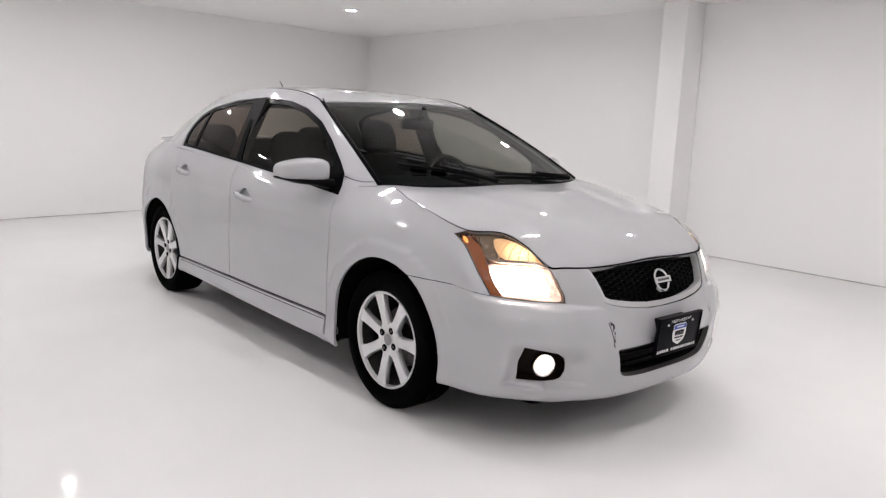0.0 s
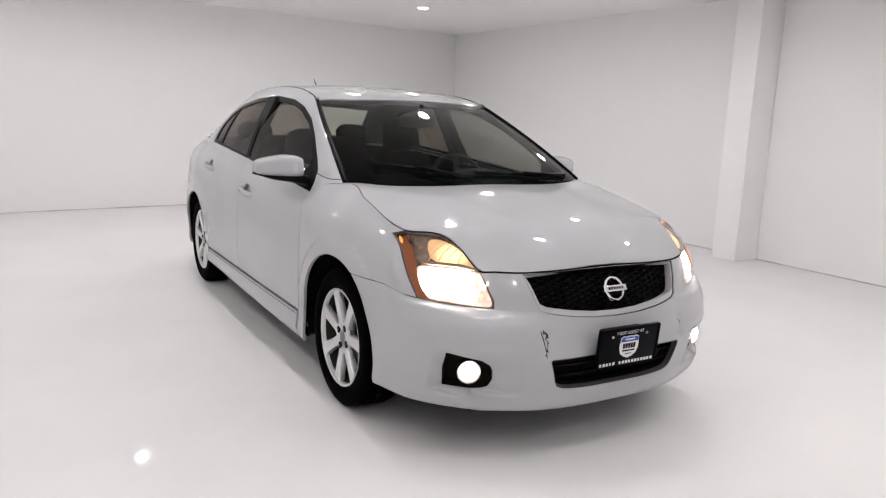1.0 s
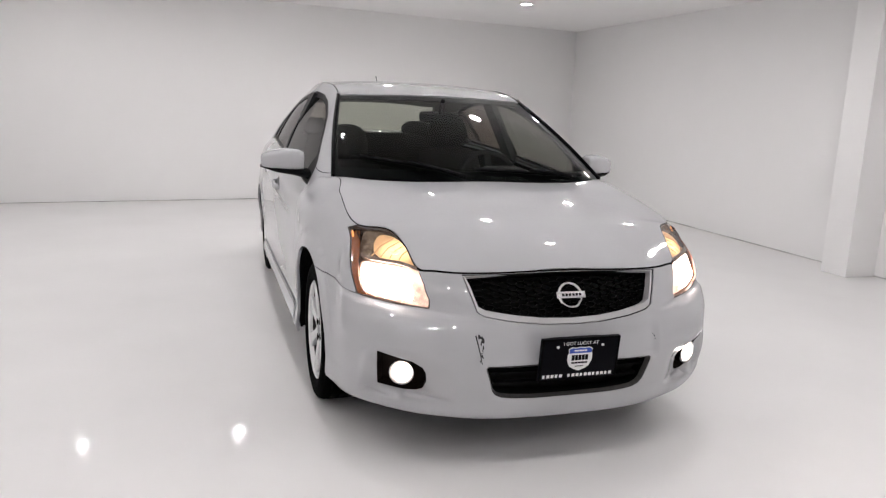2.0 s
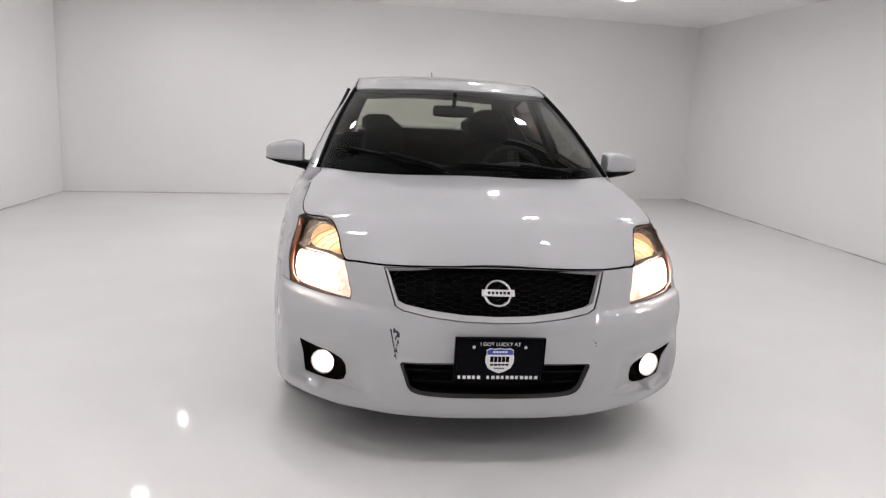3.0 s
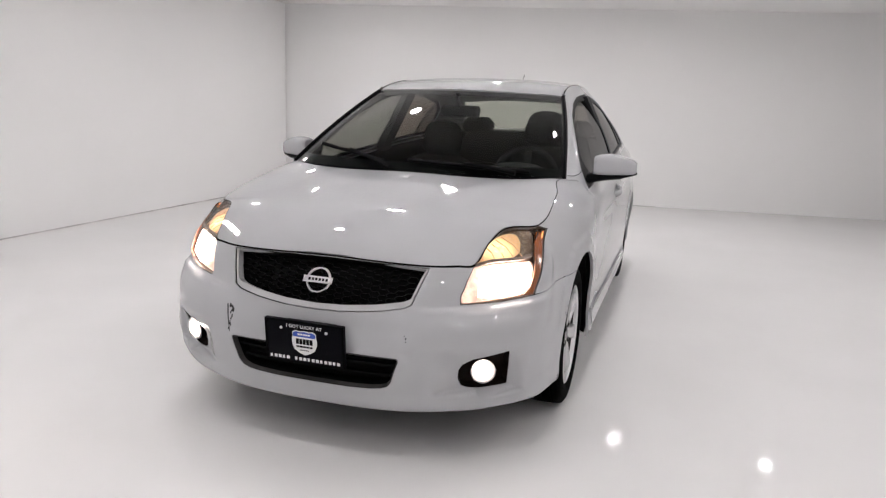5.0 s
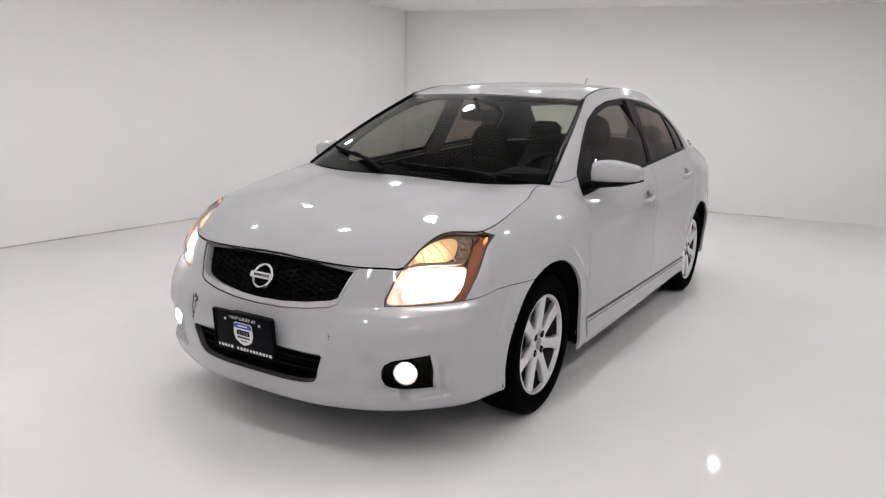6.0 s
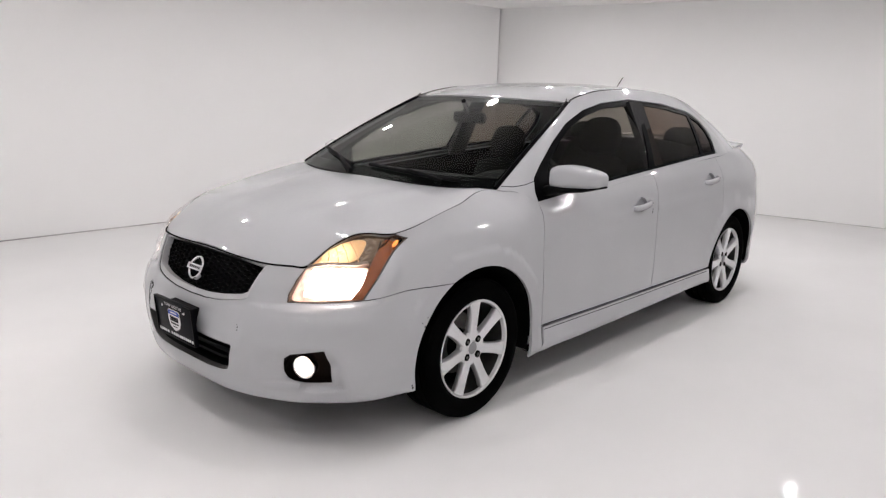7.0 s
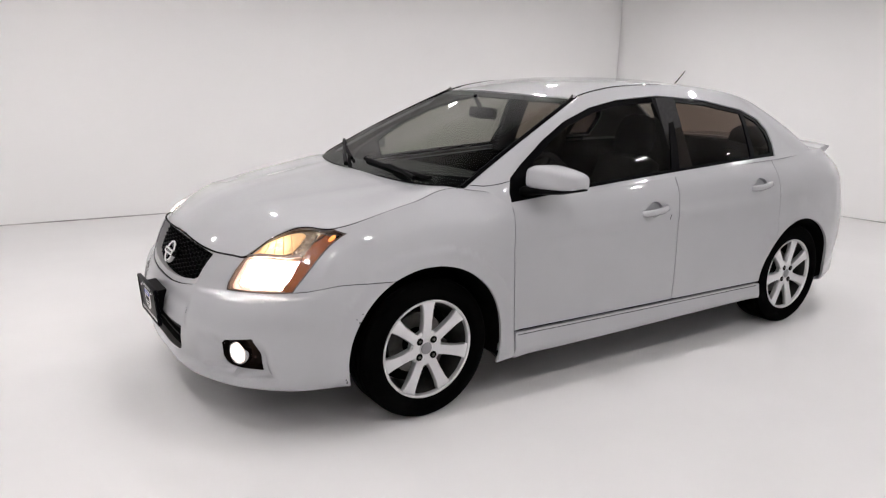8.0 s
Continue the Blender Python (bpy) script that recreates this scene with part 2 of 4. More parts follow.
# -- body surfaces: lofts through character lines --
def basis(knots, x):
    """Weights of a smooth local curve through values at the knots, for each x."""
    knots, x = np.asarray(knots, float), np.atleast_1d(np.asarray(x, float))
    n = len(knots)
    eye = np.eye(n)
    slope = np.zeros((n, n))
    slope[0] = (eye[1] - eye[0]) / (knots[1] - knots[0])
    slope[-1] = (eye[-1] - eye[-2]) / (knots[-1] - knots[-2])
    for i in range(1, n - 1):
        a, b = knots[i] - knots[i - 1], knots[i + 1] - knots[i]
        slope[i] = ((eye[i] - eye[i - 1]) / a * b + (eye[i + 1] - eye[i]) / b * a) / (a + b)
    i = np.clip(np.searchsorted(knots, x) - 1, 0, n - 2)
    h = (knots[i + 1] - knots[i])[:, None]
    t = ((x - knots[i]) / h[:, 0])[:, None]
    return ((2 * t**3 - 3 * t**2 + 1) * eye[i] + (t**3 - 2 * t**2 + t) * h * slope[i]
            + (3 * t**2 - 2 * t**3) * eye[i + 1] + (t**3 - t**2) * h * slope[i + 1])


def curve(x, *pairs):
    """A smooth curve through (place, value) pairs."""
    k, v = np.array(sorted(pairs)).T
    return basis(k, np.clip(x, k[0], k[-1])) @ v


def ease(t):
    t = np.clip(t, 0, 1)
    return t * t * (3 - 2 * t)


class Sheet:
    """A surface through rails, each a row of stations from the car's front round its left side to the rear; mirrored to the right."""

    def __init__(self, rails, knots_from, heights=None, bulge=0.0, relief=None):
        self.relief = relief
        left = np.array(rails, float).transpose(1, 0, 2)
        mid = left[:, knots_from]
        u = np.r_[0, np.cumsum(np.linalg.norm(np.diff(mid, axis=0), axis=1))]
        right = left[1:-1][::-1] * [1, -1, 1]
        self.u = np.r_[-u[1:-1][::-1], u]
        self.net = np.concatenate([right, left])
        if heights is None:
            step = np.linalg.norm(np.diff(left, axis=1), axis=2).mean(0)
            heights = np.r_[0, np.cumsum(step)]
        self.v, self.top, self.bulge = np.array(heights, float), float(heights[-1]), bulge
        self.end = self.u[-1]

    def plain(self, uv):
        uv = np.atleast_2d(uv)
        p = np.einsum("ns,skc,nk->nc", basis(self.u, uv[:, 0]), self.net, basis(self.v, uv[:, 1]))
        if self.bulge:
            t = np.clip(uv[:, 1] / self.top, 0, 1)
            out = p * [1, 1, 0] - [-0.3, 0, 0]
            out /= np.linalg.norm(out, axis=1)[:, None] + 1e-9
            p = p + out * (self.bulge * (1 + 0.8 * ease((0.78 - np.abs(uv[:, 0])) / 0.2)) * 4 * t * (1 - t))[:, None]
        return p

    def point(self, uv):
        p = self.plain(uv)
        return p if self.relief is None else p + self.relief(p)

    def normal(self, uv):
        uv = np.atleast_2d(np.asarray(uv, float))
        e = 2e-3
        du = self.point(uv + [e, 0]) - self.point(uv - [e, 0])
        dv = self.point(uv + [0, e]) - self.point(uv - [0, e])
        n = np.cross(du, dv)
        return n / (np.linalg.norm(n, axis=1)[:, None] + 1e-12)

    def find(self, wanted, axes, lo, hi):
        """The (u, v) at which two of the coordinates (axes) take the wanted values, with u from lo to hi."""
        wanted = np.atleast_2d(np.asarray(wanted, float))
        gu, gv = np.meshgrid(np.linspace(lo, hi, 160), np.linspace(0, self.top, 60), indexing="ij")
        grid = np.c_[gu.ravel(), gv.ravel()]
        flat = self.point(grid)[:, axes]
        uv = grid[[np.argmin(((flat - w) ** 2).sum(1)) for w in wanted]].copy()
        for _ in range(8):
            e = 1e-3
            p = self.point(uv)[:, axes]
            a = (self.point(uv + [e, 0])[:, axes] - p) / e
            b = (self.point(uv + [0, e])[:, axes] - p) / e
            r = wanted - p
            det = a[:, 0] * b[:, 1] - a[:, 1] * b[:, 0]
            det = np.where(np.abs(det) < 0.02, 0.02 * np.sign(det + 1e-9), det)
            du = (r[:, 0] * b[:, 1] - r[:, 1] * b[:, 0]) / det
            dv = (a[:, 0] * r[:, 1] - a[:, 1] * r[:, 0]) / det
            uv += np.clip(np.c_[du, dv], -0.04, 0.04)
            uv[:, 0] = np.clip(uv[:, 0], lo - 0.02, hi + 0.02)
            uv[:, 1] = np.clip(uv[:, 1], -0.01, self.top + 0.01)
        return uv


# Character lines of the lower body, bottom to top: front centre, nose, nose side, inner, middle and outer corner, lamp's rear, front wheel,
# windscreen corner, wing's rear, door front, mirror, door middle, rear door, rear wheel, quarter, rear corner, rear centre.
UNDER = [(2.11, 0, .195), (2.08, .35, .198), (2.03, .48, .202), (2.01, .53, .205), (1.965, .615, .21), (1.90, .69, .215), (1.72, .76, .22), (1.35, .79, .21), (1.08, .79, .20), (.99, .79, .20), (.90, .79, .205), (.56, .79, .208),
         (.20, .79, .21), (-.70, .79, .22), (-1.34, .79, .22), (-1.75, .76, .23), (-2.05, .60, .24), (-2.15, 0, .25)]
LIP = [(2.228, 0, .206), (2.202, .35, .210), (2.152, .49, .214), (2.122, .56, .218), (2.060, .655, .226), (1.985, .735, .232), (1.745, .817, .232), (1.35, .85, .20), (1.08, .852, .19), (.99, .852, .197), (.90, .852, .205), (.56, .853, .21),
       (.20, .855, .215), (-.70, .855, .23), (-1.34, .845, .23), (-1.75, .815, .24), (-2.10, .64, .25), (-2.23, 0, .26)]
SILL = [(2.258, 0, .295), (2.24, .33, .298), (2.194, .49, .302), (2.165, .566, .305), (2.107, .663, .312), (2.035, .741, .32), (1.745, .828, .33), (1.35, .855, .325), (1.08, .852, .32), (.99, .851, .32), (.90, .850, .32), (.56, .851, .32),
        (.20, .853, .32), (-.70, .853, .32), (-1.34, .85, .33), (-1.75, .825, .35), (-2.10, .65, .36), (-2.24, 0, .37)]
WAIST = [(2.278, 0, .45), (2.258, .34, .455), (2.211, .485, .462), (2.183, .557, .465), (2.123, .654, .47), (2.051, .729, .475), (1.75, .825, .49), (1.35, .86, .50), (1.08, .858, .50), (.99, .857, .50), (.90, .857, .50), (.56, .860, .50),
         (.20, .862, .50), (-.70, .862, .50), (-1.34, .862, .51), (-1.75, .835, .52), (-2.12, .66, .53), (-2.255, 0, .54)]
CHEEK = [(2.225, 0, .60), (2.200, .345, .605), (2.143, .475, .612), (2.115, .523, .615), (2.042, .640, .622), (1.951, .738, .632), (1.737, .803, .655), (1.35, .855, .69), (1.08, .858, .69), (.99, .858, .69), (.90, .858, .69), (.56, .860, .695),
         (.20, .862, .70), (-.70, .862, .72), (-1.34, .858, .735), (-1.75, .825, .74), (-2.10, .65, .74), (-2.24, 0, .74)]
SHOULDER = [(2.19, 0, .68), (2.165, .365, .68), (2.113, .487, .683), (2.085, .533, .685), (2.000, .628, .713), (1.893, .722, .735), (1.72, .772, .79), (1.35, .81, .855), (1.08, .835, .865), (.99, .838, .868), (.90, .842, .86), (.56, .846, .870),
            (.20, .848, .885), (-.70, .848, .93), (-1.34, .83, .95), (-1.75, .785, .95), (-2.07, .61, .93), (-2.21, 0, .94)]
EDGE = [(2.145, 0, .752), (2.125, .378, .746), (2.078, .497, .748), (2.047, .543, .748), (1.950, .571, .817), (1.874, .594, .852), (1.735, .714, .868), (1.385, .720, .946), (1.123, .704, .990), (1.015, .764, .973), (.915, .80, .925), (.56, .804, .955),
        (.20, .803, .983), (-.70, .797, 1.045), (-1.34, .745, 1.071), (-1.75, .66, 1.074), (-2.02, .50, 1.058), (-2.15, 0, 1.058)]


def bumper_relief(p):
    """The nose's pressed forms: a set-back middle, a ledge below the lamps, hollows round the fog lamps, a crease along the doors."""
    x, y, z = p[:, 0], np.abs(p[:, 1]), p[:, 2]
    nose = ease((x - 1.70) / 0.2)
    middle = ease((0.390 - y) / 0.05) * ease((z - 0.415) / 0.03) * ease((0.570 - z) / 0.06)
    ledge = ease((0.607 + 0.13 * np.clip(2.10 - x, 0, 0.17) - z) / 0.016) * ease((z - 0.47) / 0.10) * ease((y - 0.35) / 0.14) * ease((x - 1.80) / 0.12)
    hollow = ease((y - 0.43) / 0.12) * ease((0.76 - y) / 0.05) * ease((z - 0.285) / 0.014) * ease((0.472 - z) / 0.10)
    forward = -0.009 * middle * nose + 0.019 * ledge - 0.042 * hollow * nose
    cheek = 0.006 * ease(1 - np.abs(y - 0.43) / 0.10) * ease((z - 0.42) / 0.1) * nose
    side = 0.004 * ease(1 - np.abs(z - (0.80 - 0.045 * x)) / 0.03) * ease((0.9 - x) / 0.3) * ease((x + 1.9) / 0.4)
    for ax, az, ar in ((1.352, .318, .377), (-1.335, .315, .365)):
        r = np.hypot(x - ax, z - az)
        side = side + 0.007 * ease((ar + .085 - r) / 0.022) * ease((z - .40) / .15)
    return np.c_[forward + cheek, (side + 0.4 * forward * (y > 0.4)) * np.sign(p[:, 1]), 0 * z]


BODY = Sheet([UNDER, LIP, SILL, WAIST, CHEEK, SHOULDER, EDGE], 3, relief=bumper_relief)

# Glasshouse: cowl and belt line below, roof edge above.
BELT = [(1.272, 0, .985), (1.268, .25, .986), (1.228, .50, .989), (1.181, .64, .991), (1.123, .709, .987), (1.015, .764, .973), (.915, .80, .925), (.56, .804, .955), (.20, .803, .983), (-.25, .803, 1.015),
        (-.70, .797, 1.045), (-1.34, .745, 1.071), (-1.72, .60, 1.075), (-1.84, .32, 1.085), (-1.88, 0, 1.09)]
RIM = [(.492, 0, 1.388), (.472, .20, 1.387), (.421, .40, 1.381), (.376, .505, 1.378), (.357, .554, 1.373), (.328, .551, 1.385), (.30, .548, 1.394), (.16, .541, 1.423), (.0, .538, 1.442), (-.30, .541, 1.453),
       (-.60, .542, 1.443), (-1.0, .525, 1.400), (-1.22, .49, 1.350), (-1.30, .25, 1.372), (-1.32, 0, 1.378)]
CABIN = Sheet([BELT, RIM], 0, heights=(0, 0.46), bulge=0.026)
# -- end of body surfaces --


def fine(loop, step=0.03, closed=True):
    """The loop with points no further apart than step."""
    loop = np.asarray(loop, float)
    out = []
    for a, b in zip(loop, np.roll(loop, -1, 0) if closed else loop[1:]):
        n = max(1, int(np.ceil(np.linalg.norm(b - a) / step)))
        out += [a + (b - a) * k / n for k in range(n)]
    if not closed:
        out.append(loop[-1])
    return np.array(out)


def rounded(loop, radius=0.02, n=4):
    """The closed loop with its corners cut to small arcs."""
    loop = np.asarray(loop, float)
    out = []
    for a, b, c in zip(np.roll(loop, 1, 0), loop, np.roll(loop, -1, 0)):
        ra, rc = min(radius, np.linalg.norm(a - b) * 0.45), min(radius, np.linalg.norm(c - b) * 0.45)
        p, q = b + (a - b) / np.linalg.norm(a - b) * ra, b + (c - b) / np.linalg.norm(c - b) * rc
        for k in range(n + 1):
            t = k / n
            out.append((1 - t) ** 2 * p + 2 * t * (1 - t) * b + t * t * q)
    return np.array(out)


def shrunk(loop, gap):
    """The closed loop moved inwards by gap."""
    loop = np.asarray(loop, float)
    area = 0.5 * np.sum(loop[:, 0] * np.roll(loop[:, 1], -1) - np.roll(loop[:, 0], -1) * loop[:, 1])
    a, b = loop - np.roll(loop, 1, 0), np.roll(loop, -1, 0) - loop
    a, b = (v / (np.linalg.norm(v, axis=1)[:, None] + 1e-12) for v in (a, b))
    na, nb = np.c_[-a[:, 1], a[:, 0]], np.c_[-b[:, 1], b[:, 0]]
    n = na + nb
    n /= np.maximum((n * na).sum(1), 0.4)[:, None]
    return loop + n * gap * np.sign(area)


def inside(loop, p):
    x, y = p[:, 0][:, None], p[:, 1][:, None]
    x0, y0 = loop[:, 0], loop[:, 1]
    x1, y1 = np.roll(x0, -1), np.roll(y0, -1)
    cross = ((y0 > y) != (y1 > y)) & (x < (x1 - x0) * (y - y0) / np.where(y1 == y0, 1e-12, y1 - y0) + x0)
    return cross.sum(1) % 2 == 1


def away(loop, p):
    """The distance of each point from the loop."""
    a, b = loop, np.roll(loop, -1, 0)
    best = np.full(len(p), 9.0)
    for s, e in zip(a, b):
        d = e - s
        t = np.clip(((p - s) @ d) / (d @ d + 1e-12), 0, 1)
        best = np.minimum(best, np.linalg.norm(p - s - t[:, None] * d, axis=1))
    return best


def triangles(loops, step):
    """Points and triangles that fill the first loop, less the others."""
    from mathutils.geometry import delaunay_2d_cdt
    pts, edges = [], []
    for loop in loops:
        k = len(pts)
        pts += [tuple(p) for p in loop]
        edges += [(k + i, k + (i + 1) % len(loop)) for i in range(len(loop))]
    lo, hi = loops[0].min(0), loops[0].max(0)
    gx, gy = np.meshgrid(np.arange(lo[0] + step / 2, hi[0], step), np.arange(lo[1] + step / 2, hi[1], step))
    grid = np.c_[gx.ravel(), gy.ravel()]
    keep = inside(loops[0], grid) & (away(loops[0], grid) > step * 0.45)
    for hole in loops[1:]:
        keep &= ~inside(hole, grid) & (away(hole, grid) > step * 0.45)
    pts += [tuple(p) for p in grid[keep]]
    v, _, f, *_ = delaunay_2d_cdt([Vector(p) for p in pts], edges, [], 0, 1e-6)
    v = np.array([tuple(p) for p in v])
    f = np.array([t for t in f if len(t) == 3])
    mid = v[f].mean(1)
    ok = inside(loops[0], mid)
    for hole in loops[1:]:
        ok &= ~inside(hole, mid)
    f = f[ok]
    turn = np.cross(v[f[:, 1]] - v[f[:, 0]], v[f[:, 2]] - v[f[:, 0]])
    f[turn < 0] = f[turn < 0][:, ::-1]
    return v, f[np.abs(turn) > 1e-10]


def shell(name, place, loops, mat, parent, label="", gap=0.0015, step=0.035, off=0.0, thick=0.014, both=False):
    """A panel: the flat loops filled and laid on the surface that place(uv) gives as points and normals, moved out by off,
    with its rim turned in by thick. both: its mirror image on the car's other side too."""
    loops = [fine(shrunk(np.asarray(l, float), gap if i == 0 else -gap), step) for i, l in enumerate(loops)]
    uv, tri = triangles(loops, step)
    p, n = place(uv)
    p = p + n * off
    normals = n
    verts, faces = p, [tuple(t) for t in tri]
    if thick:
        count = {}
        for t in tri:
            for a, b in ((t[0], t[1]), (t[1], t[2]), (t[2], t[0])):
                count[(a, b)] = count.get((a, b), 0) + 1
        rim = [(a, b) for a, b in count if (b, a) not in count]
        k = len(verts)
        more = []
        for a, b in rim:
            faces.append((k + len(more), k + len(more) + 3, k + len(more) + 2, k + len(more) + 1))
            more += [p[a], p[b], p[b] - n[b] * thick, p[a] - n[a] * thick]
        if more:
            verts = np.r_[verts, np.array(more)]
            normals = np.r_[normals, np.zeros((len(more), 3))]
    one, two = parent if isinstance(parent, (tuple, list)) else (parent, parent)
    made = [mesh_object(name, verts, faces, mat, one, label, normals)]
    if both:
        made.append(mesh_object(name, verts * [1, -1, 1], [tuple(f)[::-1] for f in faces], mat, two, label, normals * [1, -1, 1]))
    return made


def on(sheet):
    return lambda uv: (sheet.point(uv), sheet.normal(uv))


def height_field(z):
    """Places points of the plan on the height z(x, y)."""
    def place(xy):
        x, y = xy[:, 0], xy[:, 1]
        e = 2e-3
        zx = (z(x + e, y) - z(x - e, y)) / (2 * e)
        zy = (z(x, y + e) - z(x, y - e)) / (2 * e)
        n = np.c_[-zx, -zy, np.ones(len(x))]
        return np.c_[x, y, z(x, y)], n / np.linalg.norm(n, axis=1)[:, None]
    return place


def side_uv(points, sheet=None, lo=0.75, hi=4.9):
    """Points of the side view (x, z) on the lower body's left side."""
    return (sheet or BODY).find(fine(points, 0.03, False), [0, 2], lo, hi)


def nose_uv(points, hi=0.9):
    """Points of the front view (y, z) on the nose."""
    return BODY.find(fine(points, 0.03, False), [1, 2], -hi, hi)


def lamp_uv(points):
    """Points of the side view (x, z) on the front corner."""
    return BODY.find(fine(points, 0.02, False), [0, 2], 0.45, 1.35)


def mirrored(half):
    """A loop from its left half, which runs from the centre line round to it again."""
    half = np.asarray(half, float)
    return np.r_[half, (half * [-1, 1])[::-1]]


def arc(cx, cz, r, a0, a1, n=28):
    return [(cx + r * math.cos(radians(a0 + (a1 - a0) * k / n)), cz + r * math.sin(radians(a0 + (a1 - a0) * k / n))) for k in range(n + 1)]


# ---- the room ----
LEFT_Y, RIGHT_Y, CEILING_Z, FRONT_X = 4.41, -4.32, 2.58, 7.2


def rear_x(y):
    """The rear wall stands askew to the car."""
    return -5.72 - 0.155 * y


def prism(plan, z0, z1):
    bm = bmesh.new()
    low = [bm.verts.new((x, y, z0)) for x, y in plan]
    high = [bm.verts.new((x, y, z1)) for x, y in plan]
    bm.faces.new(low[::-1])
    bm.faces.new(high)
    n = len(plan)
    for i in range(n):
        bm.faces.new((low[i], low[(i + 1) % n], high[(i + 1) % n], high[i]))
    return bm


def structure(name, bm, mat, label, category, bevel=0.0):
    return tagged(part(name, bm, mat, None, bevel=bevel), label, category, kind="structure")


structure("floor", prism([(FRONT_X + .2, RIGHT_Y - .2), (FRONT_X + .2, LEFT_Y + .2), (rear_x(LEFT_Y) - .2, LEFT_Y + .2), (rear_x(RIGHT_Y) - .2, RIGHT_Y - .2)], -0.12, 0.0),
          FLOOR, "glossy white epoxy floor with soft reflections", "floor")
structure("ceiling", prism([(FRONT_X + .2, RIGHT_Y - .2), (FRONT_X + .2, LEFT_Y + .2), (rear_x(LEFT_Y) - .2, LEFT_Y + .2), (rear_x(RIGHT_Y) - .2, RIGHT_Y - .2)], CEILING_Z, CEILING_Z + 0.12),
          CEIL, "plain white painted ceiling with recessed lamps", "ceiling")
structure("wall_left", prism([(FRONT_X, LEFT_Y), (FRONT_X, LEFT_Y + .2), (rear_x(LEFT_Y), LEFT_Y + .2), (rear_x(LEFT_Y), LEFT_Y)], 0, CEILING_Z), WALL, "plain white painted wall", "wall")
structure("wall_right", prism([(FRONT_X, RIGHT_Y - .2), (FRONT_X, RIGHT_Y), (rear_x(RIGHT_Y), RIGHT_Y), (rear_x(RIGHT_Y), RIGHT_Y - .2)], 0, CEILING_Z), WALL, "plain white painted wall", "wall")
structure("wall_rear", prism([(rear_x(LEFT_Y), LEFT_Y + .2), (rear_x(LEFT_Y) - .2, LEFT_Y + .2), (rear_x(RIGHT_Y) - .2, RIGHT_Y - .2), (rear_x(RIGHT_Y), RIGHT_Y - .2)], 0, CEILING_Z), WALL, "plain white painted wall behind the car", "wall")
# This wall is unseen; its distance is chosen for light on the nose.
structure("bounce_wall_front", prism([(FRONT_X, RIGHT_Y - .2), (FRONT_X + .2, RIGHT_Y - .2), (FRONT_X + .2, LEFT_Y + .2), (FRONT_X, LEFT_Y + .2)], 0, CEILING_Z), WALL, "unseen white wall in front of the car, placed to bounce light", "wall")
structure("pillar", box((-0.63, LEFT_Y - .33, 0), (-0.35, LEFT_Y, CEILING_Z)), WALL, "white painted pillar standing out from the wall", "pillar", bevel=0.006)
JOINT = material("grimy_joint", (0.66, 0.65, 0.645), 0.7, spots=0.6, scale=2.2)
for name, plan in (("left", [(FRONT_X, LEFT_Y - .006), (FRONT_X, LEFT_Y), (rear_x(LEFT_Y), LEFT_Y), (rear_x(LEFT_Y), LEFT_Y - .006)]),
                   ("right", [(FRONT_X, RIGHT_Y), (FRONT_X, RIGHT_Y + .006), (rear_x(RIGHT_Y), RIGHT_Y + .006), (rear_x(RIGHT_Y), RIGHT_Y)]),
                   ("rear", [(rear_x(LEFT_Y) + .006, LEFT_Y), (rear_x(LEFT_Y), LEFT_Y), (rear_x(RIGHT_Y), RIGHT_Y), (rear_x(RIGHT_Y) + .006, RIGHT_Y)])):
    structure("trim_" + name, prism(plan, 0.0, 0.007 if name == "rear" else 0.010), JOINT, "thin grey sealing joint along the foot of the wall", "trim")


def ceiling_lamp(x, y):
    lamp = thing("ceiling_lamp", "round recessed white ceiling lamp, switched on", "ceiling lamp", (x, y, CEILING_Z), "ceiling lamps")
    part("ring", ring_profile([(0.0605, 0), (0.085, 0), (0.088, 0.004), (0.084, 0.009), (0.064, 0.010), (0.0605, 0.006), (0.0605, 0)], 40, pose(0, 0, 0, -90)), WALL, lamp)
    part("dome", ring_profile([(0, -0.056), (0.020, -0.053), (0.038, -0.045), (0.051, -0.032), (0.059, -0.015), (0.060, 0.004), (0, 0.004)], 40, pose(0, 0, 0, -90)), LIT, lamp, "glowing white diffuser dome")
    return lamp


first_lamp = ceiling_lamp(-3.93, -2.63)
# The foremost row is unseen, added to brighten the car's front.
for i in range(6):
    for j in range(4):
        if i or j:
            copy_thing(first_lamp, Matrix.Translation((-3.93 + 1.76 * i, -2.63 + 1.69 * j + (0.045 if j > 1 else 0.018) * i, CEILING_Z)))

# ---- the car ----

car = thing("car", "pearl white four-door saloon car with its headlamps lit", "car")
ARCH_F, ARCH_R = (1.352, .318, .377), (-1.335, .315, .365)
TOP = BODY.top
U_NOSE, U_TIP, U_DOOR = BODY.u[BODY.u >= 0][3], 1.085, BODY.u[BODY.u >= 0][10]


def top_edge(u0, u1, v=None, n=24):
    return np.c_[np.linspace(u0, u1, n), np.full(n, TOP if v is None else v)]


LAMP_INNER = [(2.045, .747), (2.083, .695), (2.108, .645), (2.118, .613)]
LAMP_BOTTOM = [(2.118, .613), (2.061, .619), (1.985, .628), (1.935, .635)]
LAMP_OUTER = [(1.700 + 0.235 * t, .847 - 0.112 * t - 0.100 * t**2.2) for t in np.linspace(1, 0, 15)]
SEAM = [(1.935, .635), (1.85, .645), (1.753, .652), (1.626, .653), (1.530, .652)]
cx, cz, cr = ARCH_F
front_arch_upper = arc(cx, cz, cr, 62, 190)
front_arch_lower = arc(cx, cz, cr, 62, -16)

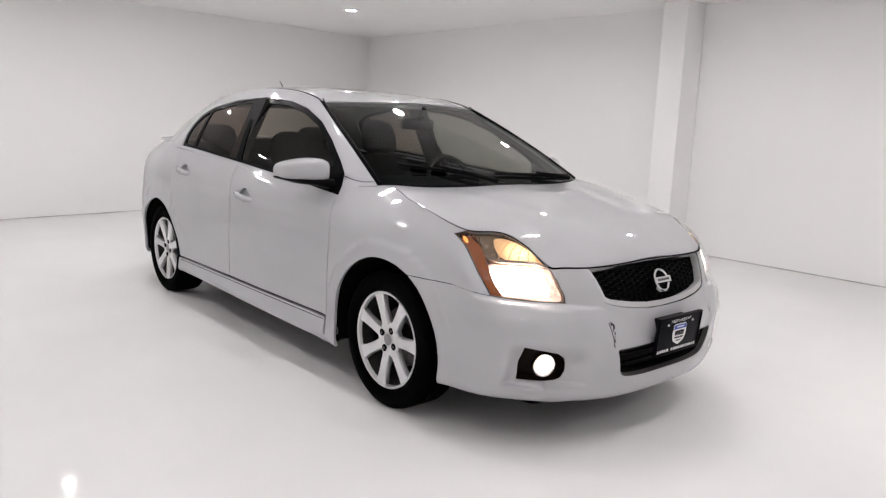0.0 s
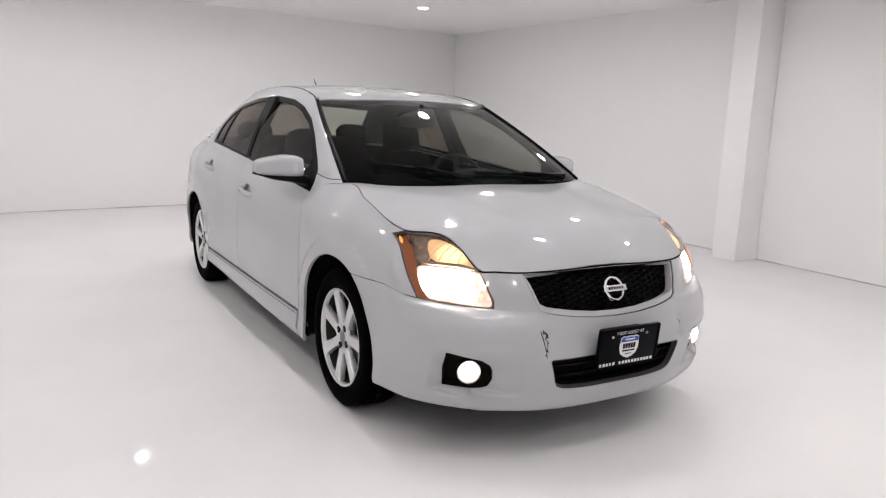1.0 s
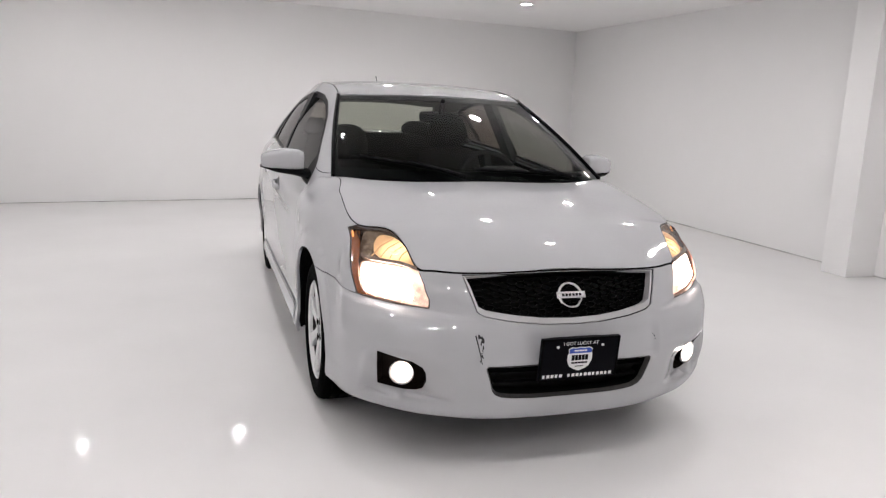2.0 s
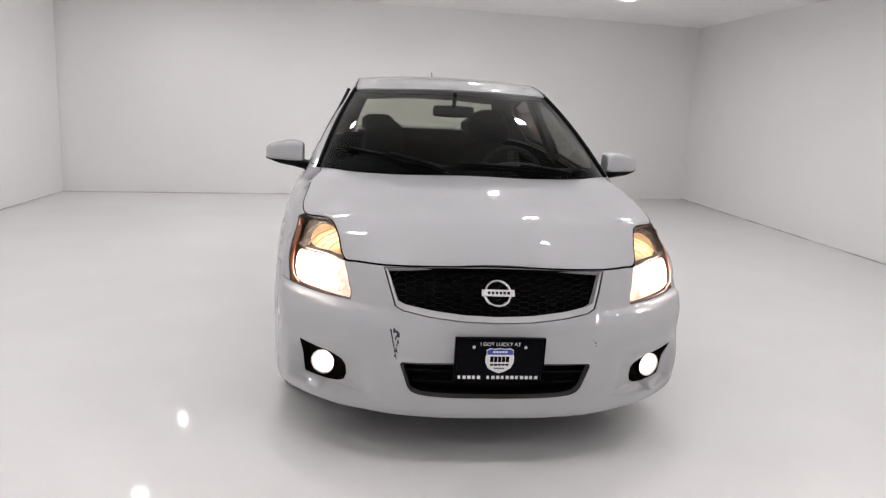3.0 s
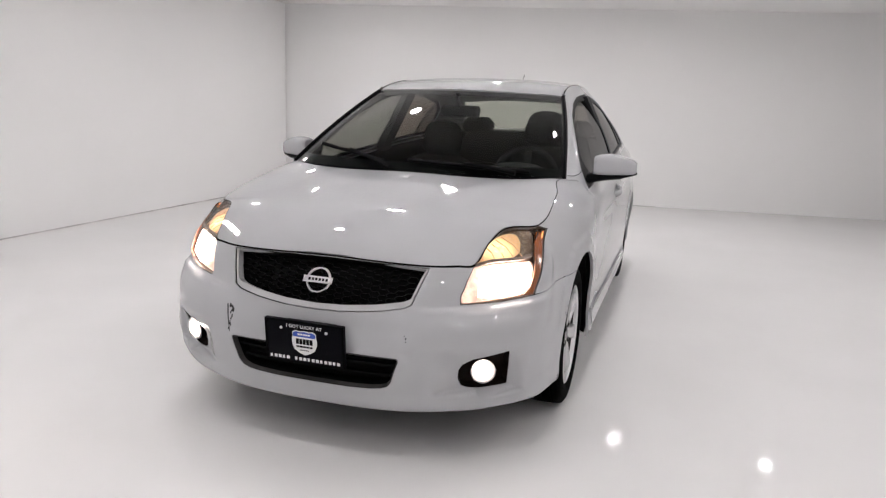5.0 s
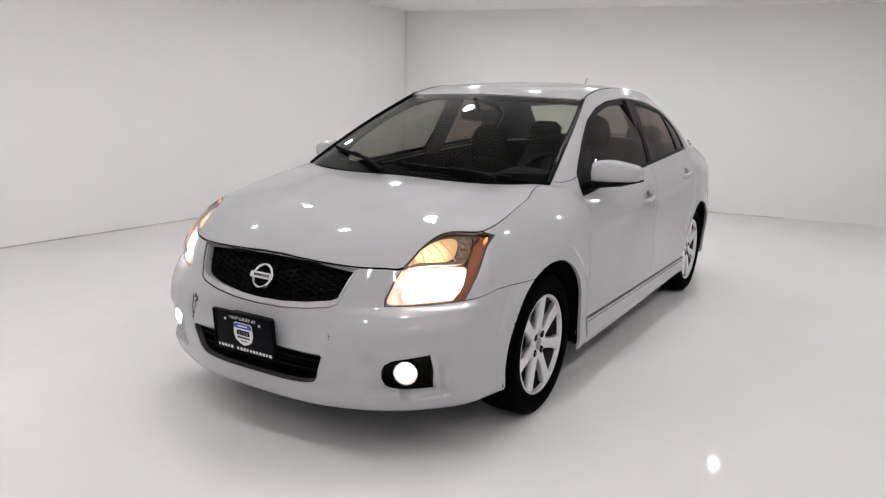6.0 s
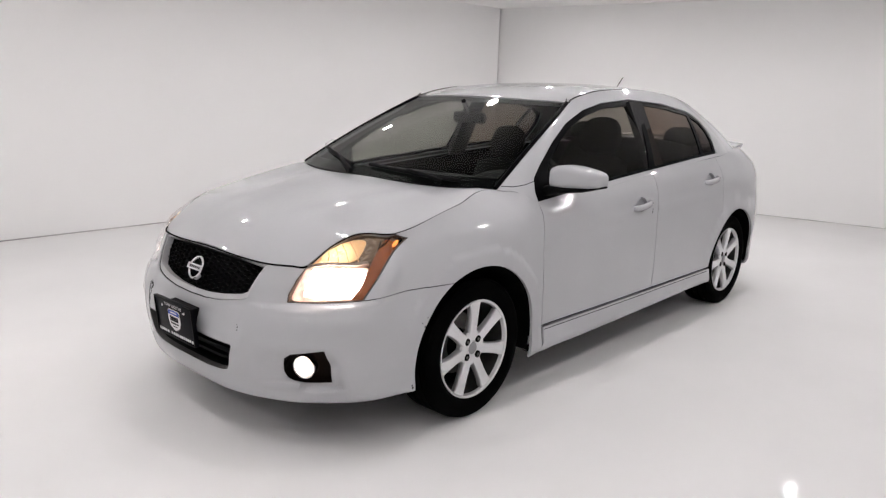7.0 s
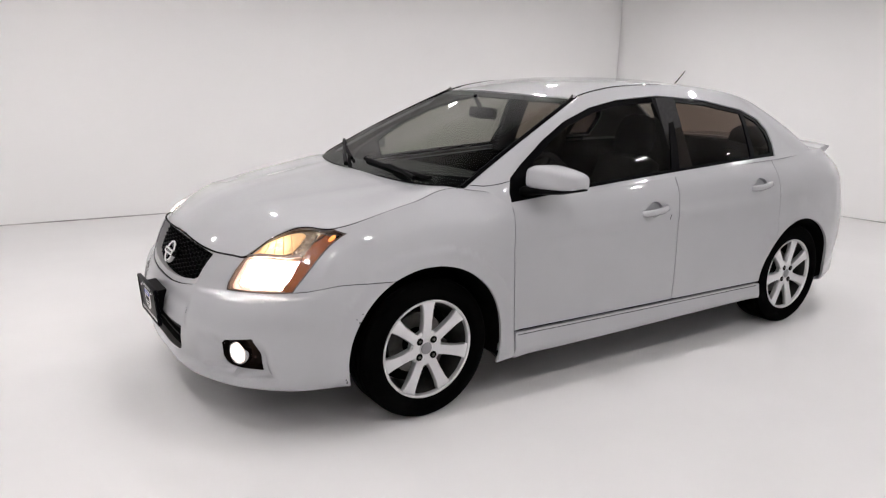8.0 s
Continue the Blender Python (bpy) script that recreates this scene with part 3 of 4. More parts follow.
# front bumper
half = np.r_[[(0, TOP)], top_edge(0.03, U_NOSE - 0.005), lamp_uv(LAMP_INNER), lamp_uv(LAMP_BOTTOM)[1:], side_uv(SEAM, lo=0.7)[1:],
             side_uv(front_arch_lower, lo=0.7, hi=1.6)[1:], [(1.06, 0.0)], np.c_[np.linspace(1.0, 0.0, 20), np.zeros(20)]]
GRILLE = [(0, .566), (.12, .570), (.24, .583), (.335, .599), (.362, .613), (.375, .655), (.391, .705), (.402, .7375), (.30, .7405), (.15, .7435), (0, .745)]
LOWER = [(0, .294), (.15, .296), (.235, .301), (.272, .306), (.296, .316), (.310, .333), (.325, .38), (.337, .414), (.338, .422), (.331, .427), (.17, .430), (0, .431)]
FOG = [(.538, .318), (.529, .345), (.532, .378), (.547, .403), (.585, .428), (.700, .455), (.691, .39), (.684, .313), (.60, .305), (.558, .308)]


def sym_nose(points):
    uv = nose_uv(points)
    uv[:, 0] = np.abs(uv[:, 0])
    return np.r_[uv, (uv * [-1, 1])[::-1][1:-1]]


grille_loop, lower_loop = sym_nose(GRILLE), sym_nose(LOWER)
fog_loop = BODY.find(fine(rounded(FOG, 0.004), 0.03), [1, 2], 0.3, 0.95)
bumper = shell("front_bumper", on(BODY), [mirrored(half), grille_loop, lower_loop, fog_loop, fog_loop * [-1, 1]], PAINT, car, "pearl white painted bumper with a scuffed edge", step=0.016)[0]

# headlamp surround loop and fender
lamp_loop = np.r_[lamp_uv(LAMP_INNER), lamp_uv(LAMP_BOTTOM)[1:], lamp_uv(LAMP_OUTER)[1:], top_edge(U_TIP, U_NOSE + 0.005)]
GAP_FRONT = [(.915, .93), (.922, .86), (.926, .70), (.912, .50), (.897, .33), (.893, .21)]
fender = np.r_[side_uv(LAMP_OUTER[::-1], lo=0.6), side_uv(SEAM, lo=0.7)[1:], side_uv(front_arch_upper, lo=0.7, hi=2.4)[1:],
               [(1.86, BODY.v[1]), (1.93, BODY.v[1])], side_uv(GAP_FRONT[::-1], lo=1.4, hi=2.6), top_edge(U_DOOR - 0.005, U_TIP, n=40)]
shell("front_fender", on(BODY), [fender], PAINT, car, both=True, gap=0.002, step=0.02)

GAP_MID = [(-.162, 1.01), (-.168, .885), (-.170, .62), (-.182, .42), (-.186, .335)]
GAP_REAR = [(-1.03, 1.061), (-1.06, .90), (-1.075, .76), (-1.072, .64), (-1.0554, .5497)]
DOOR_LOW = [(.897, .334), (.2, .330), (-.186, .330)]
ud = BODY.find([(-.162, 1.01), (-1.03, 1.061)], [0, 2], 1.8, 4.3)[:, 0]
front_door = np.r_[side_uv(GAP_FRONT[:5], lo=1.4, hi=2.6), side_uv(DOOR_LOW, lo=1.6, hi=3.6)[1:], side_uv(GAP_MID[::-1], lo=2.2, hi=3.6), top_edge(ud[0], U_DOOR, n=30)]
FRONT_GRIP, REAR_GRIP = (.022, .838), (-.872, .914)


def cup_loop(grip):
    t = np.linspace(0, 2 * math.pi, 29)[:-1]
    return BODY.find(np.c_[grip[0] + .058 * np.cos(t), grip[1] + .026 * np.sin(t) + .010 * np.sin(t) ** 3], [0, 2], 1.8, 4.4)


front_doors = shell("front_door", on(BODY), [front_door, cup_loop(FRONT_GRIP)], PAINT, car, both=True, gap=0.0026)
cx, cz, cr = ARCH_R
rear_door = np.r_[side_uv(GAP_MID, lo=2.2, hi=3.6), side_uv([(-.186, .330), (-.95, .326)], lo=2.6, hi=4.2)[1:], side_uv(arc(cx, cz, cr, 2, 40), lo=3, hi=4.6),
                  side_uv(GAP_REAR[::-1], lo=3, hi=4.4)[1:], top_edge(ud[1], ud[0], n=30)]
rear_doors = shell("rear_door", on(BODY), [rear_door, cup_loop(REAR_GRIP)], PAINT, car, both=True, gap=0.0018)
quarter = np.r_[side_uv(GAP_REAR, lo=3, hi=4.4), side_uv(arc(cx, cz, cr, 40, 195), lo=3, hi=4.9)[1:], [(4.66, 0.0), (5.69, 0.0), (5.69, TOP)], top_edge(5.6, ud[1], n=50)]
shell("rear_quarter", on(BODY), [quarter], PAINT, car, both=True, gap=0.001, step=0.05)
skirt = np.r_[side_uv([(.889, .3255), (.2, .3225), (-.955, .3185)], lo=1.6, hi=4.2), side_uv(arc(cx, cz, cr, 0, -14), lo=3, hi=4.6), [(3.66, 0.0), (1.96, 0.0)]]
shell("side_skirt", on(BODY), [skirt], PAINT, car, both=True, off=0.006, thick=0.02)

for side in (1, -1):
    groove = BODY.point(side_uv([(.880, .3115), (.2, .3085), (-.94, .3050)], lo=1.6, hi=4.2))
    normal = BODY.normal(side_uv([(.880, .3115), (.2, .3085), (-.94, .3050)], lo=1.6, hi=4.2))
    part("sill_strip", tube([tuple(q * [1, side, 1]) for q in groove + normal * .0055], .0022, 6), DARK, car, "thin black line along the sill")

# bonnet
edge_u = BODY.u[BODY.u >= 0]
rail = BODY.point(top_edge(0, edge_u[8], n=90))
side_x, side_y, side_z = rail[:, 0], rail[:, 1], rail[:, 2]


def bonnet_z(x, y):
    order = np.argsort(side_x)
    w = np.interp(x, side_x[order], side_y[order])
    s = np.clip((x - 1.10) / 1.047, 0, 1.02)
    zc = 1.000 - 0.150 * s**1.3 - 0.097 * s**9
    t = np.abs(y)
    ridge = 0.003 * np.exp(-((np.abs(y) - 0.16 - 0.30 * np.clip((2.15 - x) / 1.0, 0, 1)) / 0.07) ** 2) * np.clip((2.1 - x) / 0.3, 0, 1)
    c = 0.05 + 0.048 * ease((x - 1.12) / 0.5) + 0.20 * ease((x - 1.85) / 0.26)
    z = zc - c * t * t + ridge * ease((w - t) / 0.15)
    return z + np.interp(x, meet_x, meet_z) * ease((t / w - 0.6) / 0.4)


meet_x, meet_z = np.array([1.0, 2.2]), np.zeros(2)
meet = slice(34, None)
drop = side_z[meet] - bonnet_z(side_x[meet], side_y[meet])
drop = np.convolve(np.pad(drop, 3, mode="edge"), np.ones(7) / 7, mode="valid") * ease((2.0 - side_x[meet]) / 0.10)
meet_x, meet_z = side_x[meet][::-1], drop[::-1]


def cowl_x(y):
    return 1.254 - 0.111 * (np.abs(y) / 0.7) ** 2.3


rear_y = np.linspace(0.705, 0, 24)
bonnet_half = np.r_[[(2.1465, 0)], rail[2:-1, :2], np.c_[cowl_x(rear_y), rear_y]]
bonnet_loop = np.r_[bonnet_half, (bonnet_half[1:-1] * [1, -1])[::-1]]
shell("bonnet", height_field(bonnet_z), [bonnet_loop[::-1]], PAINT, car, "pearl white bonnet with two low ridges", gap=0.002, step=0.035)

# Black tubes laid in the shut lines stand for the gaps' shade.
for side in (1, -1):
    seal = [(q[0], side * q[1], q[2] - .0035) for q in rail[30:-1]]
    part("bonnet_gap_strip", tube(seal, .0024, 6), DARK, car, "black strip for the shaded gap beside the bonnet")
seal = [(q[0], -q[1], q[2] - .003) for q in rail[1:30][::-1]] + [(q[0], q[1], q[2] - .003) for q in rail[:30]]
part("bonnet_gap_strip", tube(seal, .0042, 6), DARK, car, "black strip for the shaded gap below the bonnet's front edge")

# cowl and glasshouse
CT = CABIN.top
gu = CABIN.u[CABIN.u >= 0]
cowl_outer = np.c_[cowl_x(rear_y) + 0.02, rear_y]
cowl_inner = np.c_[cowl_x(rear_y) - 0.10, rear_y][::-1]
cowl_loop = np.r_[cowl_outer, (cowl_outer * [1, -1])[::-1][1:], (cowl_inner * [1, -1])[::-1], cowl_inner[1:]]
shell("cowl", height_field(lambda x, y: 0.968 + 0 * x), [cowl_loop], BLACK, car, "black plastic cowl below the windscreen", gap=0, step=0.05)
ws = np.r_[np.c_[np.linspace(0, gu[4], 20), np.full(20, CT)], [(gu[4], 0.0)], np.c_[np.linspace(gu[4], 0, 20), np.zeros(20)][1:]]
ws_loop = mirrored(ws)
ws_in = np.r_[np.c_[np.linspace(0, gu[4] - .032, 20), np.full(20, CT - .028)], np.c_[np.linspace(gu[4] - .032, 0, 20), np.full(20, .055)]]
windscreen = shell("windscreen", on(CABIN), [ws_loop], WINDSCREEN, car, "lightly tinted windscreen", gap=0.003, thick=0, step=0.05)[0]
windscreen.visible_shadow = False
shell("windscreen_surround", on(CABIN), [ws_loop, mirrored(ws_in)], TRIM, windscreen, "black printed glass border", gap=0.002, off=-0.004, thick=0.006, step=0.04)

for side in (1, -1):
    pts = [(q[0], side * q[1], q[2]) for q in CABIN.point(np.c_[np.full(24, gu[4] - .004), np.linspace(.006, CT - .003, 24)])]
    part("screen_moulding", tube(pts, .0112, 8), TRIM, windscreen, "black rubber moulding")

DLO_LOW = [(.909, .928), (.593, .957), (.229, .985), (-.063, 1.006), (-.233, 1.018), (-.70, 1.048), (-1.075, 1.066)]
DLO_TOP = [(-1.075, 1.066), (-1.098, 1.14), (-1.10, 1.205), (-1.062, 1.268), (-.93, 1.323), (-.60, 1.374), (-.228, 1.395), (.071, 1.374), (.274, 1.336), (.474, 1.269),
           (.646, 1.184), (.81, 1.083), (.885, 1.028), (.909, .97), (.909, .928)]


def cabin_uv(points):
    uv = CABIN.find(fine(points, 0.03, False), [0, 2], gu[4] - 0.05, gu[12] + 0.1)
    uv[:, 1] = np.clip(uv[:, 1], 0.003, CT)
    return uv


dlo = np.r_[cabin_uv(DLO_LOW), cabin_uv(DLO_TOP)[1:-1]]
frame_low = np.linspace(gu[4], gu[12], 60)
frame_loop = np.r_[np.c_[frame_low, -0.001 - 0.021 * ease((frame_low - gu[5]) / (gu[6] - gu[5]))], np.c_[np.linspace(gu[12], gu[4], 60), np.full(60, CT)]]
shell("window_pillar", on(CABIN), [frame_loop, dlo], PAINT, car, "pearl white roof pillars and door frames", both=True, gap=0.0015, step=0.03)
FRONT_PANE = [(.70, .965), (.229, 1.000), (-.158, 1.0265), (-.272, 1.372), (.065, 1.352), (.265, 1.313), (.465, 1.246), (.60, 1.175), (.72, 1.098), (.76, 1.06)]
REAR_PANE = [(-.220, 1.030), (-.70, 1.062), (-.845, 1.070), (-.872, 1.20), (-.905, 1.306), (-.60, 1.352), (-.30, 1.373)]
QUARTER_PANE = [(-.885, 1.073), (-1.045, 1.082), (-1.068, 1.15), (-1.068, 1.20), (-1.03, 1.255), (-.935, 1.298), (-.905, 1.20)]
panes = [cabin_uv(list(p) + [p[0]])[:-1] for p in (FRONT_PANE, REAR_PANE, QUARTER_PANE)]
shell("pillar_liner", on(CABIN), [frame_loop, dlo], LINER, car, "grey inner pillar lining", both=True, gap=0.004, off=-0.024, thick=0, step=0.06)
shell("window_trim", on(CABIN), [dlo, *panes], TRIM, car, "gloss black window surround", both=True, gap=-0.001, off=-0.007, thick=0.01, step=0.03)
for pane, name in zip(panes, ("front_window", "rear_window", "quarter_window")):
    for ob in shell(name, on(CABIN), [pane], {"front_window": FRONT_TINT, "rear_window": TINTED, "quarter_window": QUARTER}[name], car, "dark tinted side window, closed", both=True, gap=-0.004, off=-0.011, thick=0, step=0.05):
        ob.visible_shadow = False
back_half = np.r_[[(gu[12], 0.0)], np.c_[np.linspace(gu[12], gu[-1], 16), np.zeros(16)][1:], np.c_[np.linspace(gu[-1], gu[12], 16), np.full(16, CT)]]
for ob in shell("back_window", on(CABIN), [back_half], BACKLIGHT, car, "tinted rear window", both=True, gap=0, thick=0, step=0.06):
    ob.visible_shadow = False

# roof
rim = CABIN.point(np.c_[np.linspace(0, gu[-1], 120), np.full(120, CT)])


def roof_z(x, y):
    rx, ry, rz = rim[:, 0][::-1], rim[:, 1][::-1], rim[:, 2][::-1]
    w, ze = np.interp(x, rx, ry), np.interp(x, rx, rz)
    zc = curve(x, (.52, 1.386), (.40, 1.410), (.2, 1.443), (-.1, 1.474), (-.4, 1.482), (-.8, 1.456), (-1.05, 1.424), (-1.25, 1.388), (-1.33, 1.374))
    t = np.clip(np.abs(y) / np.maximum(w, 0.04), 0, 1.05)
    return ze + (np.maximum(zc, ze) - ze) * (1 - t**2.6)


roof_loop = np.r_[rim[:, :2], (rim[1:-1, :2] * [1, -1])[::-1]]
shell("roof", height_field(roof_z), [roof_loop], PAINT, car, gap=0.002, step=0.05, thick=0.012)
shell("headliner", height_field(lambda x, y: roof_z(x, y) - 0.04), [roof_loop * 0.985], LINER, car, "grey cloth headliner", gap=0.01, step=0.08, thick=0)
# boot lid and spoiler
deck_edge = BODY.point(top_edge(4.30, 5.69, n=50))
deck_front = CABIN.point(np.c_[np.linspace(3.30, gu[-1], 40), np.zeros(40)])


def deck_z(x, y):
    return curve(x, (-2.2, 1.06), (-2.05, 1.074), (-1.85, 1.084), (-1.4, 1.075)) - 0.035 * (np.abs(y) / 0.75) ** 3


deck_loop = np.r_[deck_edge[:, :2], (deck_edge[:-1, :2] * [1, -1])[::-1], (deck_front[:, :2] * [1, -1]), deck_front[::-1, :2][1:]]
shell("boot_lid", height_field(deck_z), [deck_loop], PAINT, car, gap=0.002, step=0.06)
ys = np.linspace(-0.60, 0.60, 25)
bm = bmesh.new()
rows = []
for y in ys:
    k = 1 - 0.35 * abs(y / 0.6) ** 3
    x0 = -1.90 + 0.06 * (abs(y) / 0.6) ** 2
    rows.append([bm.verts.new((x0 + dx, y, 1.046 + dz * k)) for dx, dz in ((0.05, 0.0), (-0.05, 0.045), (-0.125, 0.060), (-0.14, 0.052), (-0.10, 0.0))])
for a, b in zip(rows, rows[1:]):
    for k in range(5):
        bm.faces.new((a[k], a[(k + 1) % 5], b[(k + 1) % 5], b[k]))
bm.faces.new(rows[0])
bm.faces.new(rows[-1][::-1])
part("boot_spoiler", bm, PAINT, car, angle=40)

# unseen black inner shells, added to close the gaps and block light
inner = np.r_[side_uv([(1.95, .60)] + arc(ARCH_F[0], ARCH_F[1], ARCH_F[2] + .012, 62, 200)[0:], lo=0.6, hi=2.4), [(1.9, 0.0), (3.6, 0.0)],
              side_uv(arc(ARCH_R[0], ARCH_R[1], ARCH_R[2] + .012, -14, 195), lo=3, hi=4.9), [(4.7, 0.06), (5.3, 0.06), (5.3, TOP - .03)], top_edge(5.25, 1.0, TOP - .03, n=40)]
shell("inner_side", on(BODY), [inner], DARK, car, "black inner shell behind the side panels", both=True, off=-0.026, thick=0, step=0.06)
nose_in = np.r_[top_edge(0, U_NOSE - 0.03, TOP - 0.02), lamp_uv(LAMP_INNER)[::1] - [0.02, 0], lamp_uv(LAMP_BOTTOM)[1:] - [0, 0.02], [(1.0, 0.40), (1.0, 0.0), (0.0, 0.0)]]
shell("nose_backing", on(BODY), [mirrored(nose_in)], DARK, car, "black backing shell behind the bumper", off=-0.075, thick=0, step=0.06)
bm = joined(box((-1.85, -.66, .21), (1.88, .66, .25)), box((1.25, -.66, .24), (1.27, .66, .93)))
part("floor_pan", bm, DARK, car, "black underbody")
# Unseen shield, added low under the nose to deepen the floor's shade.
shield_rim = [(2.06 - .10 * (y / .50) ** 2, y) for y in np.linspace(-.50, .50, 15)] + [(1.80, .54), (1.70, .52), (.95, .50), (.95, -.50), (1.70, -.52), (1.80, -.54)]
part("shade_shield", prism(shield_rim, .142, .215), DARK, car, "unseen black shield below the engine, added to shade the floor", bevel=.01)

# handles
for doors, grip in ((front_doors, FRONT_GRIP), (rear_doors, REAR_GRIP)):
    shell("handle_cup", on(BODY), [cup_loop(grip)], PAINT, doors, "shaded recess behind the handle", both=True, gap=-0.001, off=-0.02, thick=-0.02, step=0.015)
    gx, gz = grip
    for side, door in zip((1, -1), doors):
        y = BODY.point(BODY.find([(gx, gz)], [0, 2], 1.8, 4.4))[0, 1]
        bar = tube([(gx + .082, side * (y - .006), gz - .018), (gx + .070, side * (y + .014), gz - .016), (gx + .02, side * (y + .024), gz - .012), (gx - .05, side * (y + .022), gz - .004),
                    (gx - .086, side * (y + .012), gz + .002), (gx - .098, side * (y - .006), gz + .004)], [.011, .013, .014, .014, .013, .010], 10, flat=1.25)
        part("door_handle", bar, PAINT, door, "pearl white pull handle", angle=60)

# headlamps, their lenses domed outwards
dome_edge = fine(lamp_loop, .03)


def lamp_dome(uv):
    p, n = BODY.point(uv), BODY.normal(uv)
    return p + n * (0.029 * ease(away(dome_edge, uv) / 0.062))[:, None], n


lamps = shell("headlamp", lamp_dome, [lamp_loop], LENS, car, "lit headlamp behind a clear lens", both=True, gap=0.0006, thick=0, step=0.03)
shell("lamp_housing", lamp_dome, [lamp_loop], SMOKE, lamps, "brownish chrome lamp housing", both=True, gap=0.002, off=-0.045, thick=-0.043, step=0.03)
shell("lamp_gasket", lamp_dome, [lamp_loop, shrunk(fine(lamp_loop, .02), 0.0012)], TRIM, lamps, "thin black seal round the lens", both=True, gap=0.0, off=-0.0015, thick=0.01, step=0.02)
shell("lamp_flange", lamp_dome, [lamp_loop, shrunk(fine(lamp_loop, .02), 0.0055)], FLANGE, lamps, "brown rim inside the lens", both=True, gap=0.0, off=-0.0035, thick=0.006, step=0.02)
LOW_BEAM = [(2.114, .620), (2.086, .684), (2.050, .740), (1.985, .746), (1.880, .748), (1.892, .722), (1.928, .672), (1.956, .641), (2.03, .633)]
CORE = [(2.079, .638), (2.062, .680), (2.030, .736), (1.985, .741), (1.893, .743), (1.899, .724), (1.933, .674), (1.962, .645), (2.03, .638)]
TURN = [(2.042, .751), (2.005, .784), (1.958, .813), (1.905, .838), (1.86, .853), (1.81, .860), (1.775, .855), (1.81, .812), (1.855, .771), (1.895, .755), (1.98, .755)]
MARKER = [(x + .001, z - .0005) for x, z in LAMP_OUTER[:13]] + [(1.785, .838), (1.813, .812), (1.858, .769), (1.901, .720), (1.939, .669), (1.968, .637)]
beam_loop, core_loop, turn_loop, marker_loop = (BODY.find(fine(rounded(p, r), .02), [0, 2], 0.45, 1.35) for p, r in ((LOW_BEAM, .015), (CORE, .009), (TURN, .02), (MARKER, .004)))
shell("low_beam", lamp_dome, [beam_loop], GLOW_EDGE, lamps, "warm glowing reflector of the low beam", both=True, gap=0, off=-0.026, thick=0.02, step=0.03)
shell("beam_core", lamp_dome, [core_loop], BEAM, lamps, "glaring white low beam", both=True, gap=0, off=-0.023, thick=0.004, step=0.03)
shell("turn_bowl", lamp_dome, [turn_loop], BOWL, lamps, "chromed bowl of the parking lamp, reflected bulb light put in as a faint glow", both=True, gap=0, off=-0.026, thick=0.018, step=0.02)
GLOW = [(2.036, .757), (2.004, .785), (1.957, .810), (1.905, .835), (1.864, .847), (1.839, .847), (1.836, .836), (1.862, .804), (1.896, .773), (1.937, .758)]
shell("turn_lamp", lamp_dome, [BODY.find(fine(rounded(GLOW, .014), .02), [0, 2], 0.45, 1.35)], AMBER_LIT, lamps, "glowing amber parking lamp", both=True, gap=0, off=-0.020, thick=0.008, step=0.02)
t = np.linspace(0, 2 * math.pi, 25)[:-1]
bulb_loop = BODY.find(np.c_[1.938 + .020 * np.cos(t) - .007 * np.sin(t), .793 + .014 * np.sin(t) - .006 * np.cos(t)], [0, 2], 0.45, 1.35)
shell("bulb", lamp_dome, [bulb_loop], BULB, lamps, "glowing amber bulb", both=True, gap=0, off=-0.016, thick=0.004, step=0.02)
marker_bulb = BODY.find(np.c_[1.757 + .016 * np.cos(t), .829 + .0055 * np.sin(t) - .0095 * np.cos(t)], [0, 2], 0.45, 1.35)
shell("marker_bulb", lamp_dome, [marker_bulb], MARKER_BULB, lamps, "glowing amber side marker bulb", both=True, gap=0, off=-0.003, thick=0.002, step=0.02)
shell("side_marker", lamp_dome, [marker_loop], AMBER, lamps, "amber side reflector", both=True, gap=0, off=-0.005, thick=0.004, step=0.02)
DIVIDER = [(2.048, .740), (1.985, .7475), (1.91, .7485), (1.875, .756), (1.875, .765), (1.91, .7575), (1.985, .757), (2.040, .752)]
shell("lamp_divider", lamp_dome, [BODY.find(fine(DIVIDER, .02), [0, 2], 0.45, 1.35)], SMOKE, lamps, both=True, gap=0, off=-0.010, thick=0.03, step=0.02)

FLUTE_TOP = np.array(GLOW[:7])[::-1]
for k in range(5):
    x = 1.880 + .027 * k
    top = np.interp(x, FLUTE_TOP[:, 0], FLUTE_TOP[:, 1]) - .004
    uv = BODY.find([(x, top), (x + .008, (top + .762) / 2), (x + .020, .762)], [0, 2], 0.45, 1.35)
    p, n = lamp_dome(uv)
    for side, lamp in zip((1, -1), lamps):
        part("reflector_flute", tube([tuple(q * [1, side, 1]) for q in p - n * .0185], .0022, 6), FLUTE, lamp, "brownish flute across the parking lamp, with a dim painted glow")
for k in range(3):
    rib = [(1.800 - .016 * k, .8335 + .006 * k), (1.812 - .014 * k, .816 + .007 * k), (1.828 - .012 * k, .800 + .008 * k)]
    uv = BODY.find(rib, [0, 2], 0.45, 1.35)
    p, n = lamp_dome(uv)
    for side, lamp in zip((1, -1), lamps):
        part("lamp_rib", tube([tuple(q * [1, side, 1]) for q in p - n * .006], .0026, 6), BEZEL, lamp, "dark rib inside the lamp's corner")

